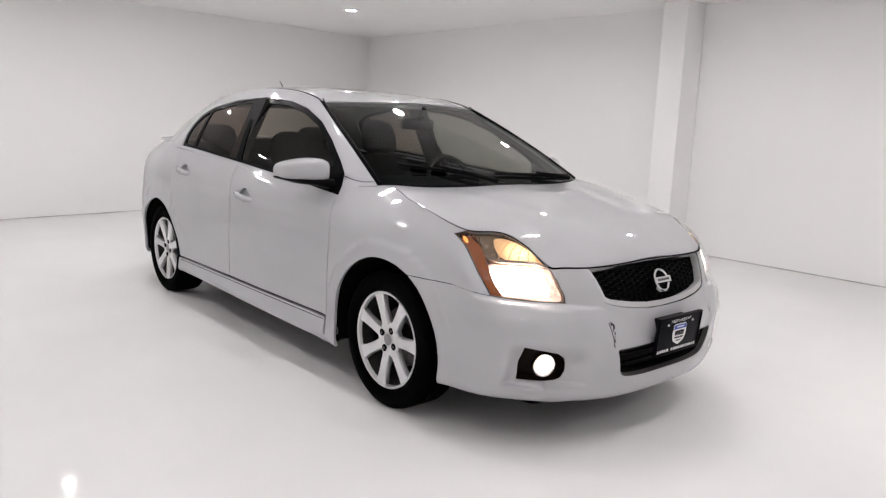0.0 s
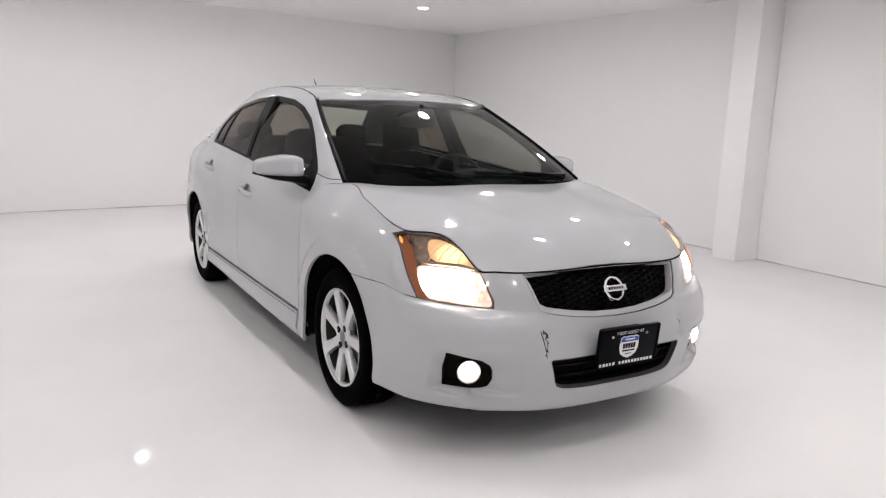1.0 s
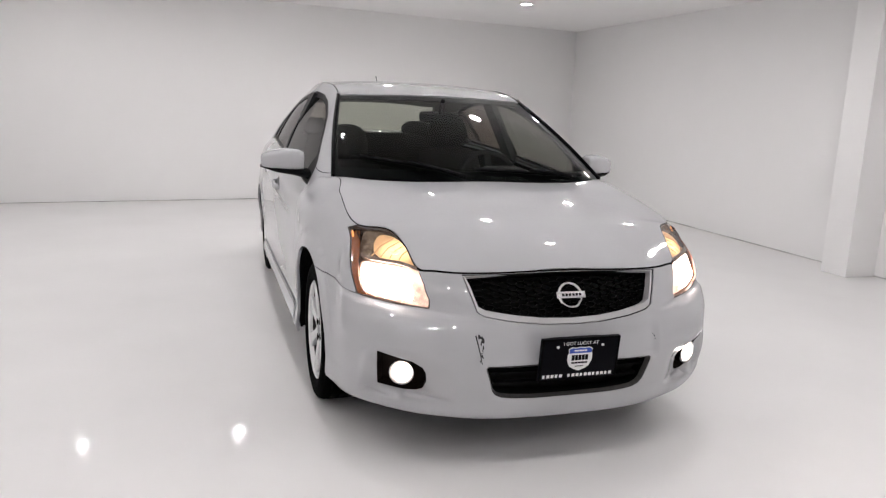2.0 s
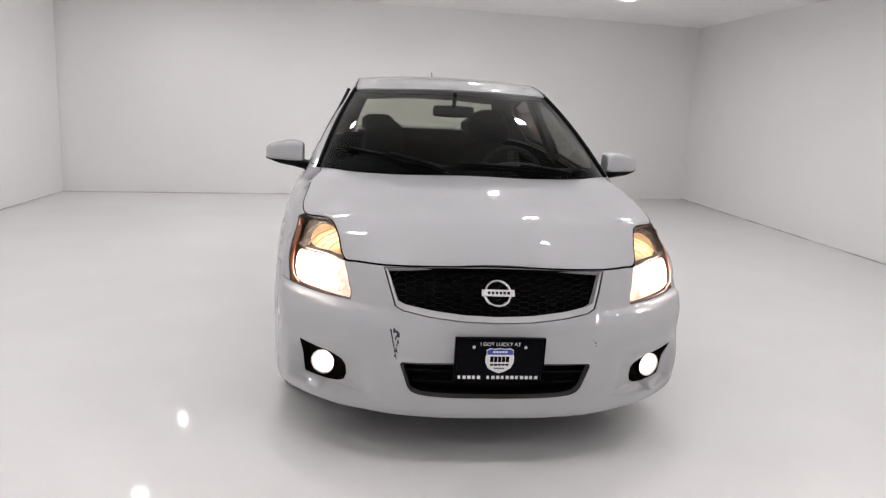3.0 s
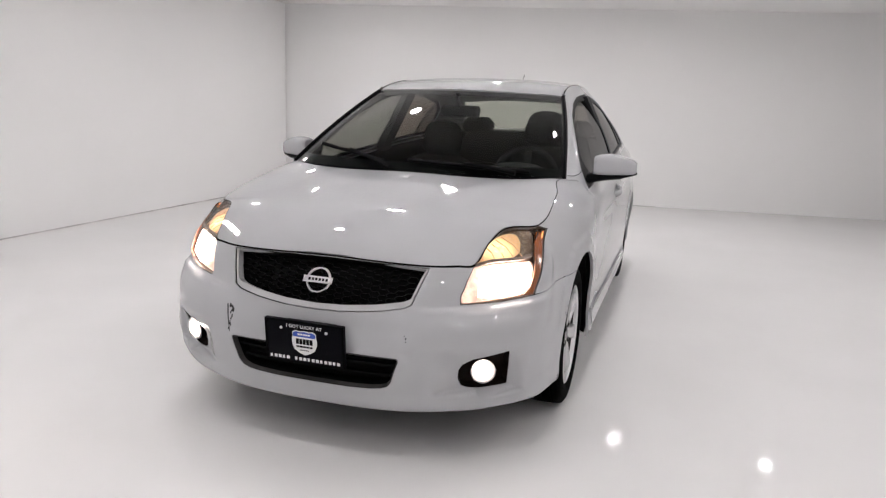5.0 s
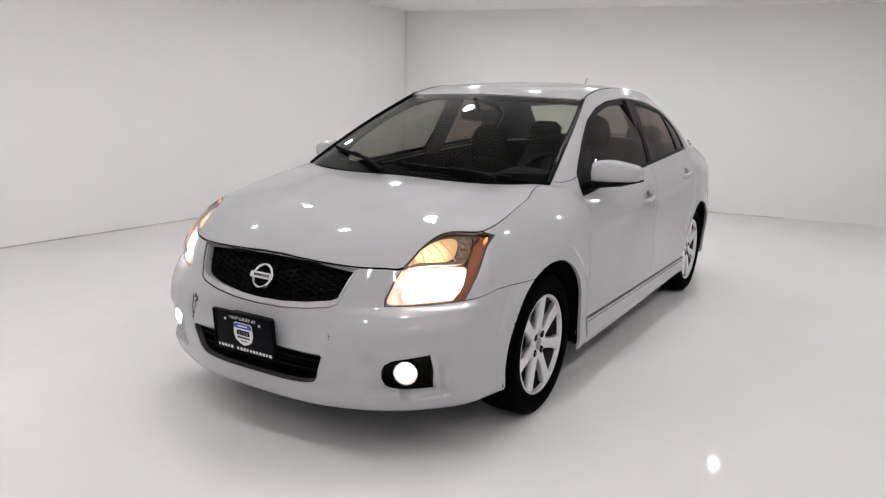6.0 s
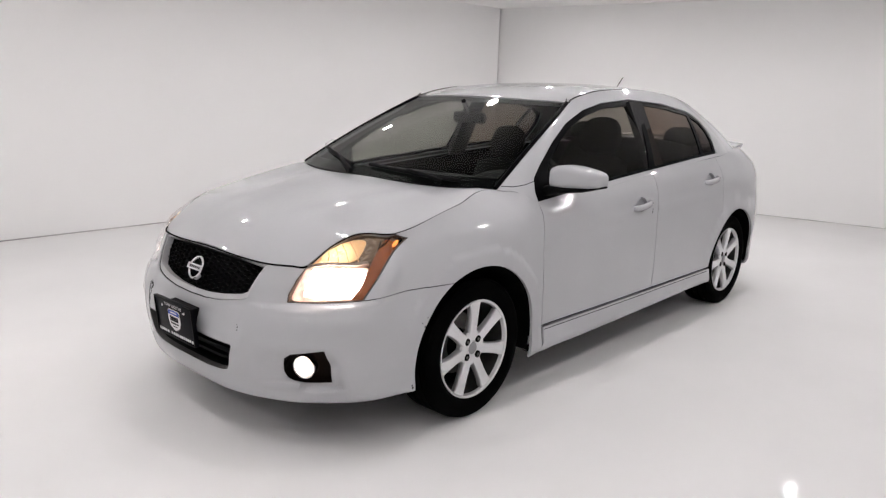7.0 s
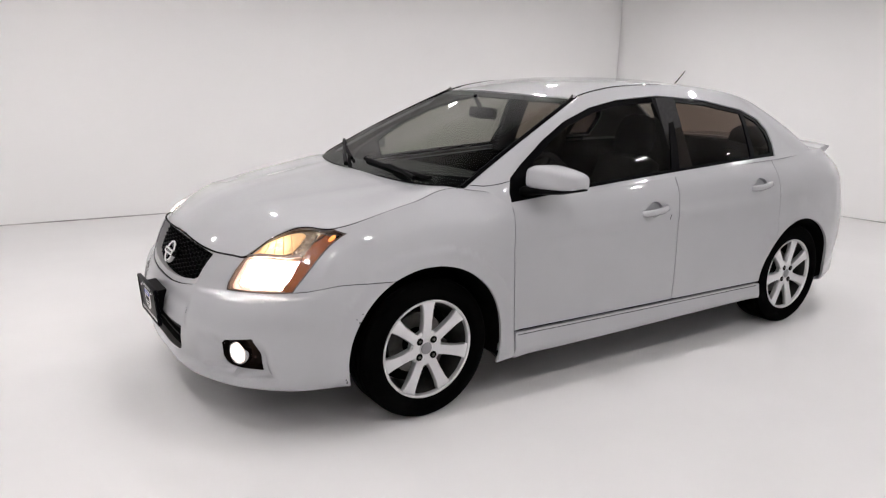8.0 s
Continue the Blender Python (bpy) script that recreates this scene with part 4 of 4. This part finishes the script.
# fog lamps
bezels = shell("fog_bezel", on(BODY), [fog_loop], BEZEL, car, "black plastic fog lamp surround", both=True, gap=-0.001, off=-0.038, thick=-0.036, step=0.02)
for side, bezel in zip((1, -1), bezels):
    m = pose(2.110, side * .613, .376, 0, 0, -90 + side * 22)
    lamp = part("fog_lamp", ring_profile([(0, .012), (.02, .0115), (.033, .008), (.0405, 0), (.0405, -.03), (0, -.03)], 40, m), FOGBEAM, bezel, "glowing round fog lamp", angle=50)
    part("ring", ring_profile([(.0412, .003), (.0455, .005), (.0475, .001), (.0475, -.03), (.0412, -.03), (.0412, .003)], 40, m), CHROME, bezel)

# grille
shell("grille_recess", on(BODY), [grille_loop], BLACK, car, "black space behind the grille", gap=-0.001, off=-0.055, thick=-0.05, step=0.04)
GRILLE_IN = [(0, .591), (.12, .596), (.235, .609), (.330, .624), (.352, .634), (.362, .665), (.375, .706), (.388, .7345), (.30, .738), (.15, .741), (0, .7425)]
grille_in = sym_nose(GRILLE_IN)
shell("grille_surround", on(BODY), [grille_loop, grille_in], RIM_SILVER, car, "silver rim round the grille", gap=0.0042, off=-0.006, thick=0.03, step=0.02)


def bars_on_nose(name, segments, width, depth, off, mat, parent, label=""):
    """Short flat bars laid on the nose from (y, z) to (y, z)."""
    ends = BODY.find(np.array(segments).reshape(-1, 2), [1, 2], -0.6, 0.6)
    p, n = BODY.point(ends), BODY.normal(ends)
    p = p + n * off
    verts, faces = [], []
    for i in range(0, len(p), 2):
        a, b, na = p[i], p[i + 1], n[i]
        d = (b - a) / (np.linalg.norm(b - a) + 1e-9)
        s = np.cross(d, na) * width / 2
        a, b = a - d * width * .3, b + d * width * .3
        k = len(verts)
        verts += [a - s, a + s, b + s, b - s, a - s - na * depth, a + s - na * depth, b + s - na * depth, b - s - na * depth]
        faces += [(k, k + 1, k + 2, k + 3), (k, k + 4, k + 5, k + 1), (k + 1, k + 5, k + 6, k + 2), (k + 2, k + 6, k + 7, k + 3), (k + 3, k + 7, k + 4, k)]
    return mesh_object(name, verts, faces, mat, parent, label, smooth=False)


outline = np.array([(y, z) for y, z in GRILLE_IN] + [(-y, z) for y, z in GRILLE_IN[::-1]])
cell_w, cell_h = .046, .020
segments = []
for i in range(-10, 11):
    for j in range(12):
        cy, cz = i * cell_w * .75, .585 + j * cell_h + (cell_h / 2 if i % 2 else 0)
        corners = [(cy + cell_w / 2 * kx, cz + cell_h / 2 * kz) for kx, kz in ((1, 0), (.5, 1), (-.5, 1), (-1, 0))]
        for a, b in zip(corners, corners[1:]):
            if inside(outline, np.array([a, b])).all():
                segments += [a, b]
bars_on_nose("grille_mesh", segments, .0034, .012, -.030, BLACK, car, "black honeycomb grille mesh")

# lower intake
shell("intake_rim", on(BODY), [fine(lower_loop, .02), shrunk(fine(lower_loop, .02), 0.0035)], INTAKE_GREY, car, "thin grey rim round the lower intake", gap=0.0008, off=-0.004, thick=0.02, step=0.02)
shell("intake_recess", on(BODY), [lower_loop], BLACK, car, "black lower air intake", gap=-0.001, off=-0.065, thick=-0.062, step=0.04)
for z, w in ((.345, .30), (.388, .322)):
    ends = [(-w + k * w / 8, z) for k in range(17)]
    bars_on_nose("intake_slat", [q for a, b in zip(ends, ends[1:]) for q in (a, b)], .009, .02, -.03, BLACK, car)

# badge: ring and bar
p0, n0 = BODY.point(BODY.find([(0, .664)], [1, 2], -.2, .2))[0], BODY.normal(BODY.find([(0, .664)], [1, 2], -.2, .2))[0]
tilt = math.degrees(math.asin(n0[2]))
m = Matrix.Translation(p0 - n0 * .006) @ pose(0, 0, 0, 0, -tilt, 0) @ pose(0, 0, 0, 0, 0, -90)
badge = part("badge", joined(ring_profile([(.040, 0), (.040, .014), (.043, .018), (.048, .018), (.051, .014), (.051, 0), (.040, 0)], 48, m), box((-.059, .002, -.0125), (.059, .021, .0125), m)),
             CHROME, car, "round chrome badge with a cross bar", angle=30)
part("badge_plate", box((-.053, .020, -.008), (.053, .0225, .008), m), ALLOY, badge)
for k in range(6):
    part("print_bar", box((-.041 + .0138 * k, .0225, -.005), (-.041 + .0138 * k + .0095, .0229, .005), m), PLATEBLACK, badge)
part("badge_stem", ring_profile([(0, -.05), (.02, -.05), (.02, .004), (0, .004)], 20, m), BLACK, badge)

# number plate with a dealer's cover
m = Matrix.Translation((2.3075, 0, .458)) @ pose(0, 0, 0, 0, 5.2, 0) @ pose(0, 0, 0, 90, 0, 90)
plate = part("number_plate", box((-.157, -.082, -.010), (.157, .082, .004), m), PLATEBLACK, car, "black dealer plate with white lettering and a shield", bevel=0.003)
part("plate_rim", joined(box((-.157, .074, .004), (.157, .082, .008), m), box((-.157, -.082, .004), (.157, -.074, .008), m),
                         box((-.157, -.074, .004), (-.149, .074, .008), m), box((.149, -.074, .004), (.157, .074, .008), m)), TRIM, plate, bevel=0.001)
part("plate_bracket", box((-.10, -.05, -.06), (.10, .06, -.010), m), BLACK, plate)


def flat_shape(outline2d, z0, z1):
    bm = bmesh.new()
    low = [bm.verts.new((x, y, z0)) for x, y in outline2d]
    high = [bm.verts.new((x, y, z1)) for x, y in outline2d]
    n = len(outline2d)
    bm.faces.new(low[::-1])
    bm.faces.new(high)
    for i in range(n):
        bm.faces.new((low[i], low[(i + 1) % n], high[(i + 1) % n], high[i]))
    return bm


def placed(bm, m):
    bmesh.ops.transform(bm, matrix=m, verts=bm.verts)
    return bm


SHIELD = [(0, .046), (.018, .043), (.034, .046), (.048, .038), (.046, .026), (.050, .012), (.049, -.008), (.040, -.028), (.022, -.040), (0, -.048)]
shield = SHIELD + [(-x, y) for x, y in SHIELD[-2:0:-1]]
part("shield", placed(flat_shape([(x, y * 1.0) for x, y in shield], .004, .0055), m), WHITEPRINT, plate, "white road shield emblem")
part("shield_band", placed(flat_shape([(-.044, .022), (.044, .022), (.0455, .036), (.033, .0425), (.018, .040), (0, .043), (-.018, .040), (-.033, .0425), (-.0455, .036)], .0055, .0062), m), BLUEPRINT, plate, "blue band across the shield")
bars = [(-.026, .029, .026, .035, WHITEPRINT, .0062), (-.034, -.006, .034, .015, PLATEBLACK, .0055), (-.033, -.019, .033, -.012, PLATEBLACK, .0055), (-.018, -.031, .018, -.027, PLATEBLACK, .0055)]
for x0, y0, x1, y1, mm, z in bars:
    for k in range(5):
        part("print_bar", box((x0 + (x1 - x0) * k / 5 + .0008, y0, z), (x0 + (x1 - x0) * (k + 1) / 5 - .0012, y1, z + .0006), m), mm, plate)
for k in range(17):
    if k != 5:
        part("print_bar", box((-.142 + .0168 * k, -.0705, .004), (-.142 + .0168 * k + (.0115 if k % 3 else .009), -.0585, .0046), m), WHITEPRINT, plate)
slogan = bpy.data.curves.new("slogan", "FONT")
slogan.body, slogan.size, slogan.align_x, slogan.extrude = "I GOT LUCKY AT", .0185, "CENTER", .0003
text_ob = new("slogan", slogan)
text_me = bpy.data.meshes.new_from_object(text_ob.evaluated_get(bpy.context.evaluated_depsgraph_get()))
bpy.data.objects.remove(text_ob)
text_me.transform(m @ Matrix.Translation((0, .054, .0046)))
text_me.materials.clear()
text_me.materials.append(WHITEPRINT)
new("slogan", text_me).parent = plate
for x in (-.092, .088):
    part("plate_bolt", ring_profile([(0, .004), (.004, .004), (.0055, .002), (.0055, 0), (0, 0)], 14, m @ Matrix.Translation((x, .049, .004)) @ pose(0, 0, 0, 90)), ALLOY, plate)

# scuffed paint by the plate
rng = random.Random(4)
for k in range(11):
    y, z = -.362 + rng.uniform(-.004, .012) + (.535 - .455) * .03, .450 + .085 * (k / 10) + rng.uniform(-.003, .003)
    s = rng.uniform(.002, .006) * (1.4 if k > 6 else 1)
    loop = [(y + s * math.cos(a) * rng.uniform(.5, 1.1), z + s * 1.3 * math.sin(a) * rng.uniform(.5, 1.2)) for a in np.linspace(0, 2 * math.pi, 8)[:-1]]
    shell("paint_chip", on(BODY), [BODY.find(loop, [1, 2], -.9, .9)], SCUFF, bumper, gap=0, off=.0008, thick=0.001, step=.02)
shell("paint_scratch", on(BODY), [BODY.find(fine([(-.377, .537), (-.372, .538), (-.352, .436), (-.3545, .436)], .02), [1, 2], -.9, .9)], SCUFF, bumper, gap=0, off=.0008, thick=0.001, step=.02)
for x, z, s in ((1.737, .250, .006), (1.742, .262, .004), (1.688, .50, .005), (1.70, .515, .003), (1.675, .535, .003)):
    loop = [(x + s * math.cos(a) * rng.uniform(.5, 1.1), z + s * math.sin(a) * rng.uniform(.6, 1.4)) for a in np.linspace(0, 2 * math.pi, 8)[:-1]]
    shell("paint_chip", on(BODY), [BODY.find(loop, [0, 2], .7, 1.6)], SCUFF, bumper, gap=0, off=.0008, thick=0.001, step=.02)

loop = [(-.100, .776), (-.1035, .776), (-.1045, .802), (-.1015, .803)]
shell("paint_scratch", on(BODY), [BODY.find(fine(loop, .01), [0, 2], 1.8, 3.6)], SCUFF, front_doors[0], gap=0, off=.0008, thick=0.001, step=.02)

for y, z, s in ((.358, .500, .0035), (.361, .489, .0028), (.352, .508, .002)):
    loop = [(y + s * math.cos(a) * rng.uniform(.5, 1.1), z + s * math.sin(a) * rng.uniform(.6, 1.4)) for a in np.linspace(0, 2 * math.pi, 8)[:-1]]
    shell("paint_chip", on(BODY), [BODY.find(loop, [1, 2], -.9, .9)], SCUFF, bumper, gap=0, off=.0008, thick=0.001, step=.02)

# door mirrors
def lofted(sections, n=28, power=2.6):
    """A body along y from (y, x middle, half depth, z low, z high)."""
    bm = bmesh.new()
    rows = []
    for y, x, d, z0, z1 in sections:
        row = []
        for k in range(n):
            a = 2 * math.pi * k / n
            c, s = math.cos(a), math.sin(a)
            row.append(bm.verts.new((x + d * math.copysign(abs(c) ** (2 / power), c), y, (z0 + z1) / 2 + (z1 - z0) / 2 * math.copysign(abs(s) ** (2 / power), s))))
        rows.append(row)
    for a, b in zip(rows, rows[1:]):
        for k in range(n):
            bm.faces.new((a[k], a[(k + 1) % n], b[(k + 1) % n], b[k]))
    bm.faces.new(rows[0])
    bm.faces.new(rows[-1][::-1])
    return bm


for side in (1, -1):
    cap = lofted([(side * y, x, d, z0, z1) for y, x, d, z0, z1 in ((.803, .780, .050, .992, 1.076), (.806, .780, .062, .987, 1.084), (.83, .772, .072, .985, 1.093), (.87, .757, .077, .985, 1.096), (.91, .738, .076, .987, 1.090),
                  (.95, .718, .072, .988, 1.080), (.975, .703, .066, .989, 1.072), (.990, .694, .058, .991, 1.065), (1.000, .687, .048, .993, 1.057), (1.005, .683, .036, .997, 1.048))], power=3.7)
    mirror = part("door_mirror", cap, PAINT, car, "pearl white door mirror on a black foot", angle=70)
    foot = lofted([(side * y, x, d, z0, z1) for y, x, d, z0, z1 in ((.775, .80, .055, .935, .995), (.80, .795, .060, .950, 1.0), (.86, .765, .068, .962, 1.0), (.93, .728, .066, .970, 1.0),
                   (.985, .697, .052, .986, 1.0), (1.008, .683, .030, .992, 1.003))])
    part("mirror_foot", foot, BLACK, mirror, "black mirror foot", angle=60)
    part("mirror_glass", box((-.002, -.068, -.034), (.002, .068, .034), Matrix.Translation((.676, side * .895, 1.036)) @ pose(0, 0, 0, 0, 0, side * -18)), CHROME, mirror, "mirror glass")

# aerial
foot_z = float(roof_z(np.array([-1.055]), np.array([0.0]))[0])
aerial = part("aerial", tube([(-1.050, 0, foot_z + .004), (-1.075, 0, foot_z + .035), (-1.165, 0, foot_z + .118)], [.006, .004, .0022], 8), BLACK, car, "short black roof aerial")
part("aerial_foot", smooth_block([(-1.045, 0, foot_z - .004, .018, .03), (-1.047, 0, foot_z + .006, .014, .022), (-1.05, 0, foot_z + .012, .007, .010)], round_=.8), BLACK, aerial)

# wipers
def on_screen(pairs, off):
    uv = np.array(pairs)
    return [tuple(q) for q in CABIN.point(uv) + CABIN.normal(uv) * off]


for blade, arm in (([(-.585, .098), (-.45, .082), (-.30, .062), (-.16, .040)], [(-.10, .000), (-.22, .036), (-.37, .072)]),
                   ([(-.04, .052), (.15, .044), (.35, .032), (.56, .022)], [(.50, -.002), (.40, .020), (.25, .038)])):
    wiper = part("wiper", tube(on_screen(blade, .012), .0092, 8), BLACK, car, "black windscreen wiper resting low")
    part("wiper_arm", tube(on_screen(arm, .028), [.012, .010, .007], 8), BLACK, wiper)
for s in (1, -1):
    part("cowl_corner", smooth_block([(1.128, s * .690, .970, .016, .022), (1.126, s * .690, .988, .012, .016), (1.124, s * .688, .994, .005, .007)], round_=.7), BLACK, car, "black cowl end cap")

# roof joints
for side in (1, -1):
    pts = [(q[0], side * (q[1] + .001), q[2]) for q in CABIN.point(np.c_[np.linspace(gu[4] + .004, gu[9], 50), np.full(50, CT)])]
    part("roof_moulding", tube(pts, [.0044 - .0030 * k / 49 for k in range(50)], 6), BLACK, car, "thin black roof joint")
    seam = [(q[0], side * q[1], q[2]) for q in CABIN.point(cabin_uv([(1.085, 1.002), (1.03, .998), (.96, 1.004), (.895, 1.015)])) + CABIN.normal(cabin_uv([(1.085, 1.002), (1.03, .998), (.96, 1.004), (.895, 1.015)])) * .0005]
    part("pillar_seam", tube(seam, .0016, 5), DARK, car)

# wheels
def wheel(x, side, turn, steer=0.0):
    hub = new("wheel")
    hub.parent = car
    hub.matrix_local = pose(x, side * .722, .3145, 0, 0, (0 if side > 0 else 180) + steer) @ pose(0, 0, 0, 0, turn, 0)
    tagged(hub, "silver seven-spoke alloy wheel with a black tyre")
    tread = []
    for y in (-.062, -.022, .022, .062):
        tread += [(.3145, y - .006), (.3075, y - .0045), (.3075, y + .0045), (.3145, y + .006)]
    part("tyre", ring_profile([(.216, -.082), (.228, -.096), (.262, -.106), (.292, -.101), (.309, -.088)] + tread + [(.309, .088), (.300, .096), (.292, .101), (.288, .1015), (.284, .103), (.262, .106), (.240, .103), (.236, .1005),
                               (.228, .096), (.216, .082), (.216, -.082)], 96), RUBBER, hub, "black road tyre", angle=25)
    part("rim", ring_profile([(.2225, .080), (.2225, .094), (.219, .096), (.212, .092), (.2095, .086), (.207, .076), (.215, .070), (.2225, .080)], 96), ALLOY, hub, angle=35)
    part("rim_barrel", ring_profile([(.207, .076), (.203, .060), (.197, .030), (.190, -.02), (.196, -.08), (.216, -.084), (.2225, -.082), (.215, -.07), (.215, .070), (.207, .076)], 72), BARREL, hub, "dark inside of the rim", angle=35)
    part("hub_plate", ring_profile([(0, .078), (.030, .078), (.034, .074), (.036, .074), (.052, .079), (.070, .0785), (.080, .072), (.080, .05), (0, .05)], 48), ALLOY, hub, angle=30)
    part("hub_cap", ring_profile([(0, .083), (.018, .0825), (.026, .080), (.028, .077), (.028, .070), (0, .070)], 32), material_cap, hub, "grey centre cap")
    for k in range(7):
        a = 2 * math.pi * k / 7 + math.pi / 2
        bm = bmesh.new()
        rows = []
        for r, w, y, d in ((.045, .028, .078, .03), (.080, .0235, .081, .03), (.125, .0235, .085, .028), (.170, .0265, .088, .026), (.196, .031, .089, .026), (.212, .038, .0885, .02)):
            rows.append([bm.verts.new((r, yy, ww)) for ww, yy in ((-w, y - d), (-w, y - .005), (-w * .86, y), (w * .86, y), (w, y - .005), (w, y - d))])
        for p, q in zip(rows, rows[1:]):
            for i in range(5):
                bm.faces.new((p[i], p[i + 1], q[i + 1], q[i]))
        part("spoke", placed(bm, pose(0, 0, 0, 0, -math.degrees(a), 0)), ALLOY, hub, angle=35)
    for k in range(4):
        a = math.pi / 4 + k * math.pi / 2
        spot = Matrix.Translation((.0505 * math.cos(a), 0, .0505 * math.sin(a)))
        # No hole is cut: a black disc gives the dark inside it.
        part("nut_hole_disc", ring_profile([(0, .0800), (.0155, .0800), (.0165, .0792), (.0165, .0760), (0, .0760)], 20, spot), DARK, hub)
        part("wheel_nut", ring_profile([(0, .083), (.005, .083), (.007, .0815), (.007, .078), (0, .078)], 6, spot), STEEL, hub)
    part("brake_disc", ring_profile([(.07, -.012), (.138, -.012), (.138, -.032), (.07, -.032), (.07, -.012)], 48), STEEL, hub)
    part("brake_back", ring_profile([(0, -.045), (.188, -.045), (.188, -.06), (0, -.06)], 40), DARK, hub)
    part("caliper", box((.085, -.045, -.055), (.150, .010, .055), pose(0, 0, 0, 0, 155 - turn, 0)), STEEL, hub, bevel=.008)
    return hub


material_cap = material("grey_cap", (0.30, 0.30, 0.31), 0.35, 0.7, spots=0.1)
wheel(1.3425, 1, 0)
wheel(1.3425, -1, 17)
wheel(-1.3425, 1, -8)
wheel(-1.3425, -1, 30)

for (ax, az, ar), name in ((ARCH_F, "front"), (ARCH_R, "rear")):
    for side in (1, -1):
        verts, faces = [], []
        path = arc(ax, az, ar + .004, -14, 194, 36)
        lip = BODY.find(np.clip(np.array(path), [-9, .20], [9, 9]), [0, 2], .7 if ax > 0 else 3.0, 2.4 if ax > 0 else 4.9)
        ys = np.clip(BODY.point(lip)[:, 1], .70, .85) - .02
        for (x, z), y in zip(path, ys):
            verts += [(x, side * y, z), (x, side * .48, z)]
        faces = [(2 * i, 2 * i + 1, 2 * i + 3, 2 * i + 2) for i in range(len(path) - 1)]
        faces.append(tuple(range(1, 2 * len(path), 2)))
        mesh_object("wheel_arch_liner", verts, faces, DARK, car, "black wheel arch liner", smooth=False)

# ---- the cabin's inside ----
dash = joined(placed(lofted([(-.70, .84, .20, .60, .935), (-.55, .82, .30, .58, .962), (.0, .80, .34, .58, .965), (.55, .82, .30, .58, .962), (.70, .84, .20, .60, .935)], power=4), Matrix.Identity(4)),
              lofted([(.22, .62, .08, .90, .985), (.28, .61, .11, .90, 1.005), (.37, .61, .12, .90, 1.01), (.46, .61, .11, .90, 1.005), (.52, .62, .08, .90, .985)], power=3),
              lofted([(-.12, .60, .06, .45, .945), (0, .59, .07, .45, .955), (.12, .60, .06, .45, .945)], power=4))
part("dashboard", dash, DASH, car, "dark grey dashboard", angle=50)
m = Matrix.Translation((.40, .37, .905)) @ pose(0, 0, 0, 0, 66, 0)
ring_pts = [tuple(m @ Vector((.182 * math.cos(2 * math.pi * k / 40), .182 * math.sin(2 * math.pi * k / 40), 0))) for k in range(40)]
steering = part("steering_wheel", tube(ring_pts, .016, 10, closed=True), DASH, car, "black three-spoke steering wheel", angle=60)
part("wheel_boss", joined(smooth_block([(0, 0, -.03, .07, .06), (0, 0, .01, .065, .055), (0, 0, .02, .05, .04)], m, .7), box((-.02, -.175, -.008), (.02, .175, .008), m), box((-.175, -.02, -.008), (0, .02, .008), m),
                          tube([tuple(m @ Vector((0, 0, -.02))), (.62, .37, .80)], .03)), DASH, steering)


def seat(x, y, w, lean, top, name="front_seat"):
    m = Matrix.Translation((x, y, .30)) @ pose(0, 0, 0, 0, -lean, 0)
    ob = part(name, smooth_block([(0, 0, .05, w * .88, .075), (0, 0, .12, w, .09), (0, 0, .30, w, .085), (0, 0, .50, w * .96, .075), (0, 0, top - .03, w * .80, .065), (0, 0, top, w * .55, .04)], m, .55), CLOTH, car, "charcoal cloth seat", angle=60)
    part("cushion", smooth_block([(x + .24, y, .30, w * .9, .25), (x + .24, y, .36, w, .28), (x + .25, y, .46, w, .28), (x + .25, y, .50, w * .8, .23)], None, .45), CLOTH, ob, angle=60)
    return ob, m


for y, up in ((.340, .115), (-.37, .02)):
    ob, m = seat(-.13, y, .255, 15, .66 + up)
    m = m @ Matrix.Translation((0, 0, up))
    part("headrest", smooth_block([(.0, 0, .675, .10, .03), (.0, 0, .70, .135, .05), (.005, 0, .78, .14, .055), (.005, 0, .85, .120, .05), (.003, 0, .88, .095, .042), (0, 0, .897, .05, .025)], m, .8), CLOTH, ob, "charcoal headrest", angle=60)
    part("headrest_post", joined(*[tube([tuple(m @ Vector((0, s * .05, .63))), tuple(m @ Vector((0, s * .05, .70)))], .006) for s in (1, -1)]), CHROME, ob)
ob, m = seat(-1.02, 0, .62, 22, .86, "rear_seat")
for y in (.40, -.40):
    part("headrest", smooth_block([(0, y, .84, .10, .03), (0, y, .87, .13, .045), (0, y, .93, .13, .045), (0, y, .965, .09, .03)], m, .6), CLOTH, ob, angle=60)
part("parcel_shelf", joined(box((-1.72, -.56, 1.055), (-1.32, .56, 1.075))), CLOTH, car, "dark parcel shelf")
part("cabin_floor", joined(box((-1.3, -.74, .24), (1.2, .74, .28)), box((-1.75, -.7, .28), (-1.70, .7, 1.04))), DARK, car)
mirror_in = part("rear_view_mirror", lofted([(-.115, .50, .010, 1.255, 1.290), (-.105, .50, .018, 1.242, 1.302), (0, .505, .02, 1.238, 1.306), (.105, .50, .018, 1.242, 1.302), (.115, .50, .010, 1.255, 1.290)], power=3), BLACK, car, "black inside mirror")
part("mirror_stem", tube([(.51, 0, 1.29), (.545, 0, 1.345), (.56, 0, 1.365)], .012), BLACK, mirror_in)
for s in (1, -1):
    part("b_pillar_lining", box((-.335, s * .60 - .02, .95), (-.185, s * .60 + .02, 1.40), Matrix.Translation((0, s * .09, 0)) @ Matrix.Translation((0, s * .60, 1.18)) @ pose(0, 0, 0, s * 26) @ Matrix.Translation((0, -s * .60, -1.18))), DASH, car, "dark pillar lining")
